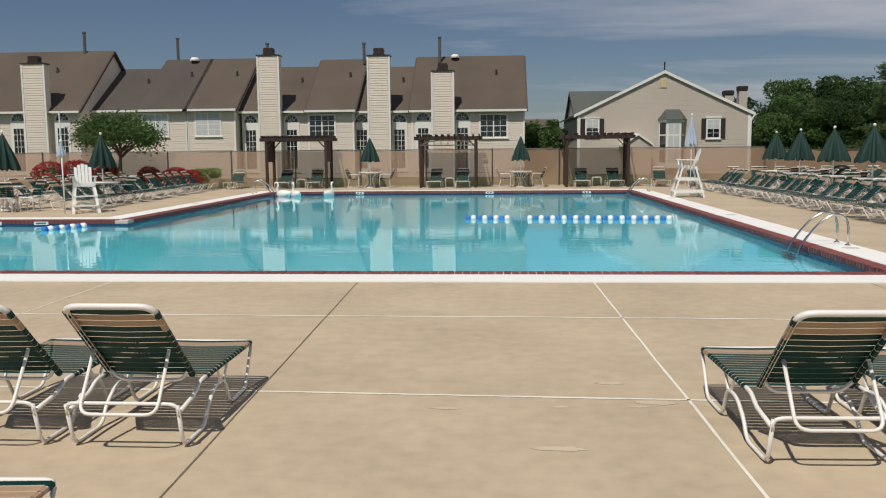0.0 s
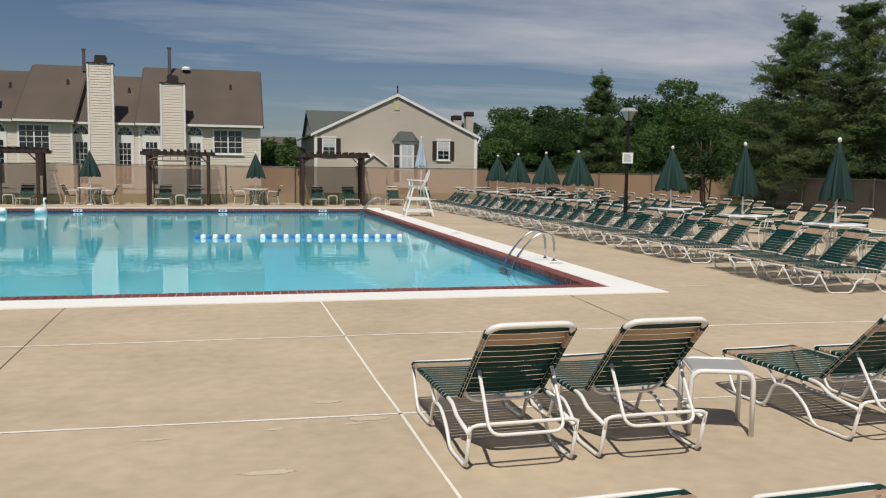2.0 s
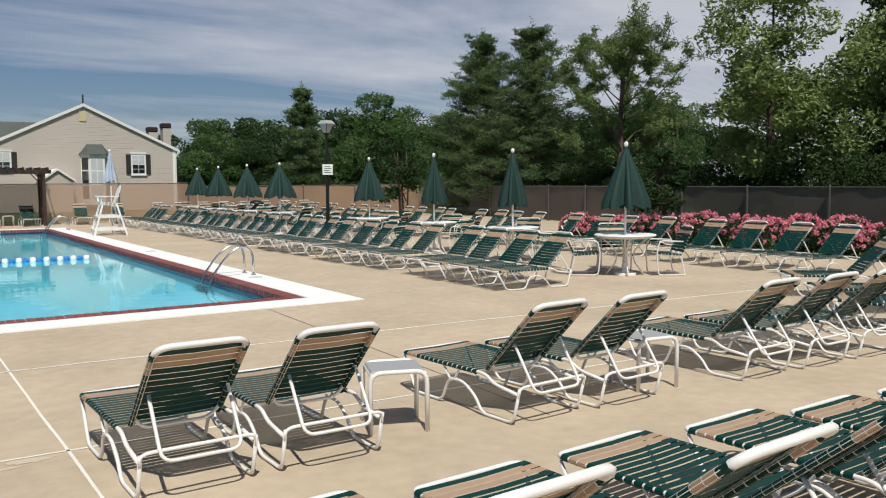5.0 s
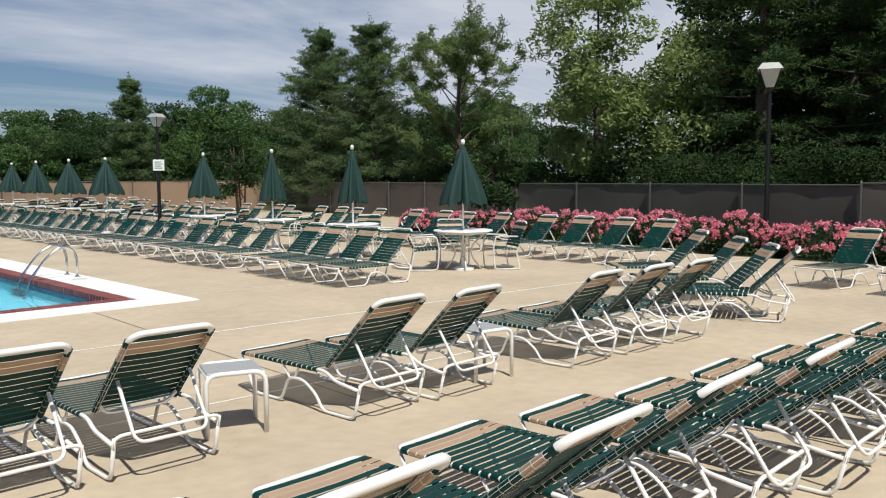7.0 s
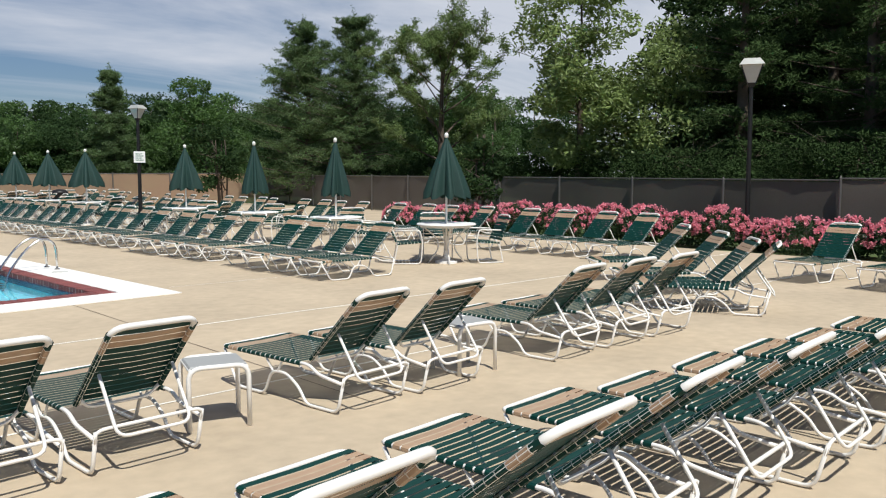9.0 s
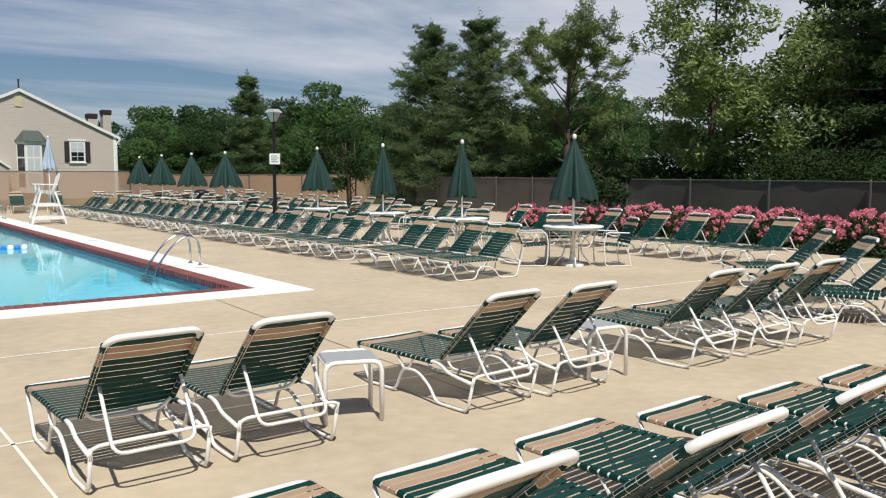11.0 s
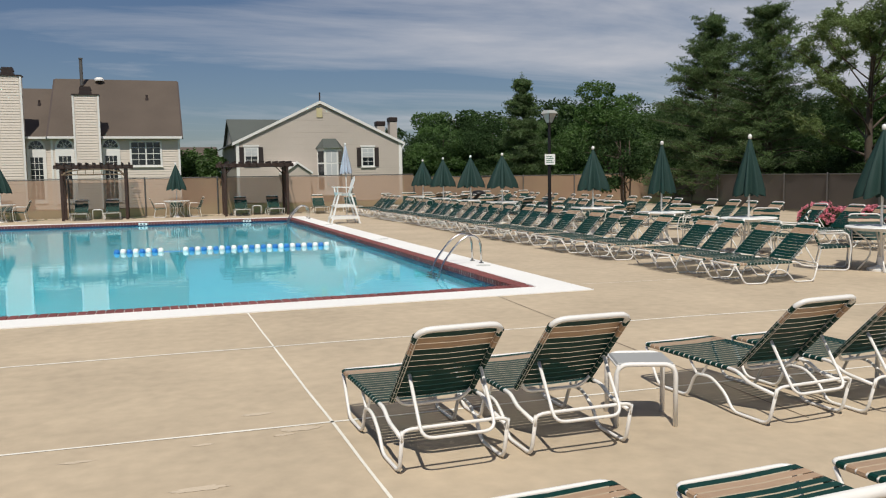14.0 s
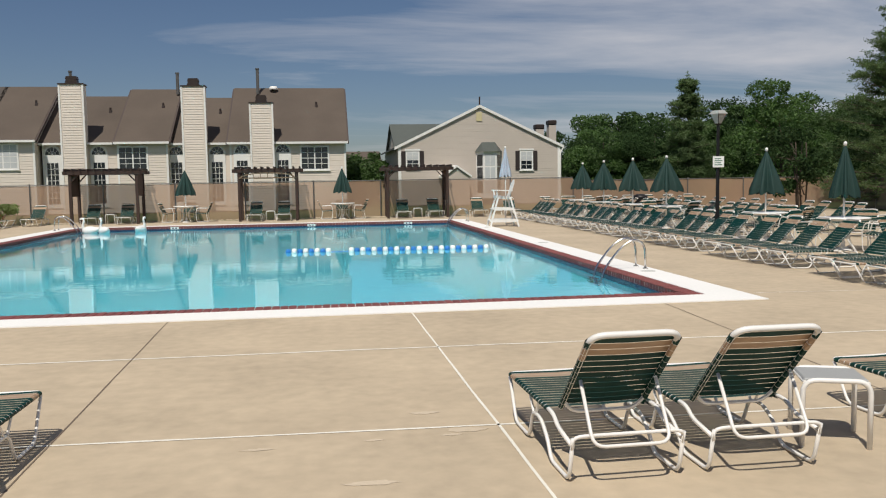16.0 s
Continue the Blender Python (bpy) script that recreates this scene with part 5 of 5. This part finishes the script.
for k, (x, y, hh, w) in enumerate(((27.5, 12.2, 11.5, 3.2), (28.5, 8.4, 12.5, 3.6), (26.8, 5.2, 11.0, 3.2), (29.0, 1.6, 12.5, 3.6), (27.0, -2.0, 11.5, 3.4), (31.5, 10.5, 13.0, 3.6), (32.5, 4.5, 13.0, 3.8))):
    conifer(x, y, hh, w, NEEDLE_DARK, 31 + k, "tall dark evergreen shading the side fence", layers=20, per=40, leaf=0.125, low=0.04)
# Leafy trees whose dark colour carries the grove's shade.
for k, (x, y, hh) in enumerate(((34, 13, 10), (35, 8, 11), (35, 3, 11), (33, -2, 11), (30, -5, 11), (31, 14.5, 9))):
    broad_tree(x, y, hh, 3.6, LEAF_SHADE, 300 + k, "tall leafy tree coloured as deep in shade", low=0.05, leaves=17000, leaf=0.10, lobes=40, gaps=0.4)
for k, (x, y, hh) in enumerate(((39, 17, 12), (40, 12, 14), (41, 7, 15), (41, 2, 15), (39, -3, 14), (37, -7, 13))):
    broad_tree(x, y, hh, 4.2, LEAF_SHADE, 330 + k, "tall tree at the back of the grove, coloured as shaded", low=0.03, leaves=12000, leaf=0.17, lobes=46, gaps=0.35)
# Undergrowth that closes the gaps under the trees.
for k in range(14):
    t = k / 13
    broad_tree(30.6 - 7.6 * t + 0.8 * math.sin(k * 2.1), 37.0 - 38.0 * t, 1.75 + 0.7 * abs(math.sin(k * 1.7)), 2.1, LEAF_SHADE, 50 + k, "dense shrub behind the fence with leaves coloured as shaded", low=0.02, leaves=11000, leaf=0.055, lobes=30, gaps=0.4, name="shrub")
# The wood beyond the back fence.
row = random.Random(12)
for k in range(24):
    t = k / 23
    x, y = 20.0 + 24 * t + row.uniform(-1, 1), 60.5 - 22 * t + row.uniform(-2, 2)
    hh = 4.5 + 2.3 * t + 0.75 * math.sin(k * 1.9) + row.uniform(-.3, .3)
    broad_tree(x, y, hh, 2.5, (LEAF_DARK, LEAF, LEAF_DARK, LEAF_MID)[k % 4], 80 + k, "broad-leaved tree in the wood beyond the fence", low=0.05, leaves=14000, leaf=0.092, lobes=38, gaps=0.35)
for k in range(16):
    t = k / 15
    x, y = 21 + 36 * t, 68.0 - 28 * t + row.uniform(-2, 2)
    broad_tree(x, y, 6.2 + 2.2 * t + row.uniform(-.5, .8), 3.2, (LEAF_DARK, LEAF)[k % 2], 120 + k, "tree at the back of the wood", low=0.03, leaves=9500, leaf=0.125, lobes=26, gaps=0.4)
broad_tree(25.5, 43.5, 6.8, 2.6, LEAF, 160, "round-topped green tree beyond the fence corner", low=0.05, leaves=17000, leaf=0.09, lobes=40, gaps=0.4)
for k, (x, y, hh) in enumerate(((3.1, 58.5, 3.4), (2.2, 63, 3.9), (4.4, 66, 4.0), (3.2, 72, 4.3), (0.5, 75, 4.2))):
    broad_tree(x, y, hh, 1.5, LEAF, 170 + k, "green garden tree between the houses", low=0.05, leaves=2600, leaf=0.15, lobes=16)
# Small trees inside the fence.
broad_tree(17.4, 28.0, 3.35, 1.05, LEAF_DARK, 181, "small multi-stemmed tree before the fence", low=0.32, leaves=2600, leaf=0.085, stems=4, lobes=20)
broad_tree(18.5, 15.6, 3.2, 0.85, LEAF_DARK, 182, "slim multi-stemmed tree among the roses", low=0.3, leaves=1700, leaf=0.08, stems=4, lobes=14)


def maple(x, y):
    """A low tree with an umbrella crown."""
    rs = np.random.RandomState(5)
    root = empty("tree", pose(x, y, -0.05))
    bm = bmesh.new()
    limb(bm, (0, 0, 0), (0.1, 0, 1.9), 0.11, 0.07, rs, 0.03, 6, 8)
    out = []
    for k in range(46):
        a, r = rs.uniform(0, 2 * math.pi), 1.42 * math.sqrt(rs.uniform(0.02, 1))
        e = Vector((r * math.cos(a), r * math.sin(a), 3.2 - 0.36 * r * r + rs.uniform(-0.25, 0.25)))
        if k < 16:
            limb(bm, (0.1, 0, rs.uniform(1.4, 1.9)), e, 0.04, 0.01, rs, 0.12, 5, 5)
        d = rs.normal(size=(210, 3)) * np.array([0.30, 0.30, 0.2])
        d[:, 2] -= 0.25 * np.abs(rs.normal(size=210)) * (r / 2)
        out.append(np.array(e) + d)
    part("trunk", bm, BARK, root, smooth=True)
    p = np.concatenate(out)
    crown = new("crown", leaf_mesh("crown", p, 0.075 * rs.uniform(0.6, 1.3, len(p)), rs, mat=LEAF))
    crown.parent = root
    return tagged(root, "low spreading tree with an umbrella-shaped green crown", "tree")


maple(-17.0, 36.4)


def rose_bush(x, y, w, hh, petals, seed, label, flowers=60):
    rs = np.random.RandomState(seed)
    root = empty("rose_bush", pose(x, y, -0.05))
    bm = bmesh.new()
    for k in range(9):
        a = rs.uniform(0, 6.28)
        limb(bm, (0.05 * math.cos(a), 0.05 * math.sin(a), 0), (w * 0.7 * math.cos(a), w * 0.7 * math.sin(a), hh * rs.uniform(0.6, 0.95)), 0.012, 0.004, rs, 0.1, 4, 4)
    part("stem_clump", bm, BARK, root)
    n = 1500
    d = rs.normal(size=(n, 3)); d /= np.linalg.norm(d, axis=1)[:, None]
    p = d * (rs.uniform(0.3, 1, n) ** 0.5)[:, None] * np.array([w, w, hh * 0.52]) + [0, 0, hh * 0.48]
    p = p[p[:, 2] > 0.04]
    o = new("leaves", leaf_mesh("leaves", p, 0.045 * rs.uniform(0.6, 1.4, len(p)), rs, mat=ROSE_LEAF)); o.parent = root
    out = []
    for k in range(flowers):
        a, el = rs.uniform(0, 6.28), math.asin(rs.uniform(-0.25, 1))
        c = np.array([w * 0.98 * math.cos(a) * math.cos(el), w * 0.98 * math.sin(a) * math.cos(el), hh * 0.5 + hh * 0.56 * math.sin(el)])
        out.append(c + rs.normal(size=(20, 3)) * 0.026)
    p = np.concatenate(out)
    o = new("blossom", leaf_mesh("blossom", p, 0.026 * rs.uniform(0.7, 1.3, len(p)), rs, thin=0.8, mat=petals)); o.parent = root
    return tagged(root, label, "rose bush", "rose bushes by the fence")


rose_rng = random.Random(3)
for k in range(22):
    y = 18.2 - 0.92 * k
    if abs(y - 7.5) < 0.25:
        continue
    rose_bush(17.85 + rose_rng.uniform(-.2, .2), y, 0.60 + rose_rng.uniform(-.1, .14), 0.76 + rose_rng.uniform(-.16, .14), PINK, 200 + k, "pink rose bush in full bloom along the fence", 100)
for k, (x, y, w, hh, fl) in enumerate(((-20.6, 37.0, 0.8, 1.25, 210), (-19.4, 37.2, 0.8, 1.3, 210), (-17.9, 37.2, 0.65, 1.15, 160), (-15.9, 37.0, 0.6, 1.0, 150), (-14.6, 37.0, 0.75, 0.95, 220), (-13.9, 36.9, 0.7, 0.85, 200))):
    rose_bush(x, y, w, hh, RED, 230 + k, "red rose bush beside the back fence", fl)
broad_tree(-13.3, 37.3, 0.95, 0.75, LEAF_LIGHT, 240, "low rounded green shrub by the fence", low=0.02, leaves=2500, leaf=0.05, lobes=12, gaps=0.4, name="shrub")


# ---------------------------------------------------------------- wear on the deck, lids and markings
SCUFF = material("pale_worn_concrete", (0.57, 0.47, 0.345), 0.85, vary=0.12, grain=40)


def scuff(x, y, w, d, seed, mat=SCUFF):
    """A worn patch with a ragged outline, a skin on the concrete."""
    rs = random.Random(seed)
    bm = bmesh.new()
    n = 28
    vs = []
    for k in range(n):
        a = 2 * math.pi * k / n
        r = 0.55 + 0.45 * abs(noise.noise((seed * 3.1, 2.2 * math.cos(a), 2.2 * math.sin(a)))) + rs.uniform(-0.08, 0.08)
        vs.append(bm.verts.new((x + w * r * math.cos(a), y + d * r * math.sin(a), 0.0022)))
    bm.faces.new(vs)
    part("worn_patch", bm, mat, deck)


for k, (x, y, w, d) in enumerate(((0.90, 5.47, 0.16, 0.05), (0.51, 4.91, 0.10, 0.03), (1.14, 5.02, 0.20, 0.07), (1.02, 4.93, 0.10, 0.03), (-0.2, 4.85, 0.14, 0.03), (0.45, 4.15, 0.22, 0.05), (2.2, 6.6, 0.2, 0.05), (-3.3, 6.9, 0.2, 0.06))):
    scuff(x, y, w, d, 20 + k)
LID = material("grey_plastic_lid", (0.55, 0.54, 0.50), 0.6, vary=0.1)
for x, y in ((5.80, 13.55), (5.80, 20.6), (5.80, 28.0), (-9.65, 26.0)):
    lid = part("skimmer_lid", lathe(bmesh.new(), [(0.13, 0.011), (0.13, 0.017), (0.12, 0.020), (0.02, 0.020)], 24, (x, y, 0)), LID)
    tagged(lid, "round grey plastic skimmer lid in the pool rim", "skimmer lid", "skimmer lids")
MARK = material("dark_depth_marking", (0.06, 0.07, 0.10), 0.6)
for x, y, turn in ((-5.6, 33.61, 0), (-0.3, 33.61, 0), (3.6, 33.61, 0)):
    m = empty("depth_marking", pose(x, y - 0.03, -0.055, 0, 0, turn))
    part("plate", boxed(-0.16, 0.16, -0.012, 0.0, -0.045, 0.045), WHITE_PLASTIC, m)
    for s in (-0.07, 0.05):
        part("text_bar", boxed(s - 0.035, s + 0.035, -0.0145, -0.012, -0.025, 0.025), MARK, m)
    tagged(m, "small white depth plate set in the pool wall", "depth marker", "depth markers")
for x in (-11.2, -12.4):
    m = empty("depth_marking", pose(x, WING_Y - 0.03, -0.06))
    part("plate", boxed(-0.18, 0.18, -0.012, 0.0, -0.04, 0.04), WHITE_PLASTIC, m)
    part("text_bar", boxed(-0.13, 0.12, -0.0145, -0.012, -0.02, 0.02), MARK, m)
    tagged(m, "small white depth plate set in the pool wall", "depth marker", "depth markers")


def gravel_strip(x0, x1, y0, y1, n, seed):
    """Loose pale stones along the foot of the back fence."""
    rs = np.random.RandomState(seed)
    bm = bmesh.new()
    for k in range(n):
        r = rs.uniform(0.03, 0.07)
        c = Vector((rs.uniform(x0, x1), rs.uniform(y0, y1), r * 0.35))
        vs = [bm.verts.new(c + Vector(p) * r * rs.uniform(0.7, 1.2)) for p in ((1, 0, 0), (0, 1, 0), (-1, 0, 0), (0, -1, 0), (0, 0, 0.8))]
        for a, b in ((0, 1), (1, 2), (2, 3), (3, 0)):
            bm.faces.new((vs[a], vs[b], vs[4]))
    ob = part("gravel", bm, material("pale_river_gravel", (0.46, 0.37, 0.27), 0.9, vary=0.3, grain=5))
    tagged(ob, "pale loose stones along the foot of the fence", "gravel", kind="stuff")


gravel_strip(-22, 17, 37.95, 38.36, 2600, 3)

# ---------------------------------------------------------------- coping bricks, nearest first
rim = bpy.data.objects["pool_rim"]


def brick_mesh(length, width):
    bm = boxed(-width / 2, width / 2, -length / 2, length / 2, -0.08, 0.008, bevel=0.006)
    me = bpy.data.meshes.new("brick")
    bm.to_mesh(me); bm.free()
    me.materials.append(BRICK)
    return me


BRICK_ME, SHORT_BRICK = brick_mesh(0.335, 0.098), brick_mesh(0.235, 0.098)
brick_rng = random.Random(8)


def lay(x, y, turn, mesh=BRICK_ME):
    o = new("brick", mesh)
    o.parent = rim
    o.matrix_local = pose(x + brick_rng.uniform(-.002, .002), y + brick_rng.uniform(-.004, .004), brick_rng.uniform(-.003, .002), 0, 0, turn + brick_rng.uniform(-.5, .5))


rest = bmesh.new()


def lay_rest(x, y, along_x, half=0.167):
    a, b = (0.049, half) if along_x else (half, 0.049)
    box(rest, x - a, x + a, y - b, y + b, -0.08, 0.008)


x = PX1 + 0.20
while x > WING_X:
    lay(x, PY0 - 0.178, 0) if x > -9.6 else lay_rest(x, PY0 - 0.178, True)
    x -= 0.11
y = PY0 + 0.05
k = 0
while y < PY1 + 0.3:
    lay(PX1 + 0.143, y, 90, SHORT_BRICK) if y < 27 else lay_rest(PX1 + 0.128, y, False, 0.117)
    lay_rest(PX0 - 0.178, y, False) if y > WING_Y + 0.4 else None
    y += 0.11
x = PX0 - 0.3
while x < PX1 + 0.2:
    lay_rest(x, PY1 + 0.178, True)
    x += 0.11
x = WING_X
while x < PX0 - 0.4:
    lay_rest(x, WING_Y + 0.178, True)
    x += 0.11
tagged(part("far_bricks", rest, BRICK, rim), kind="stuff")
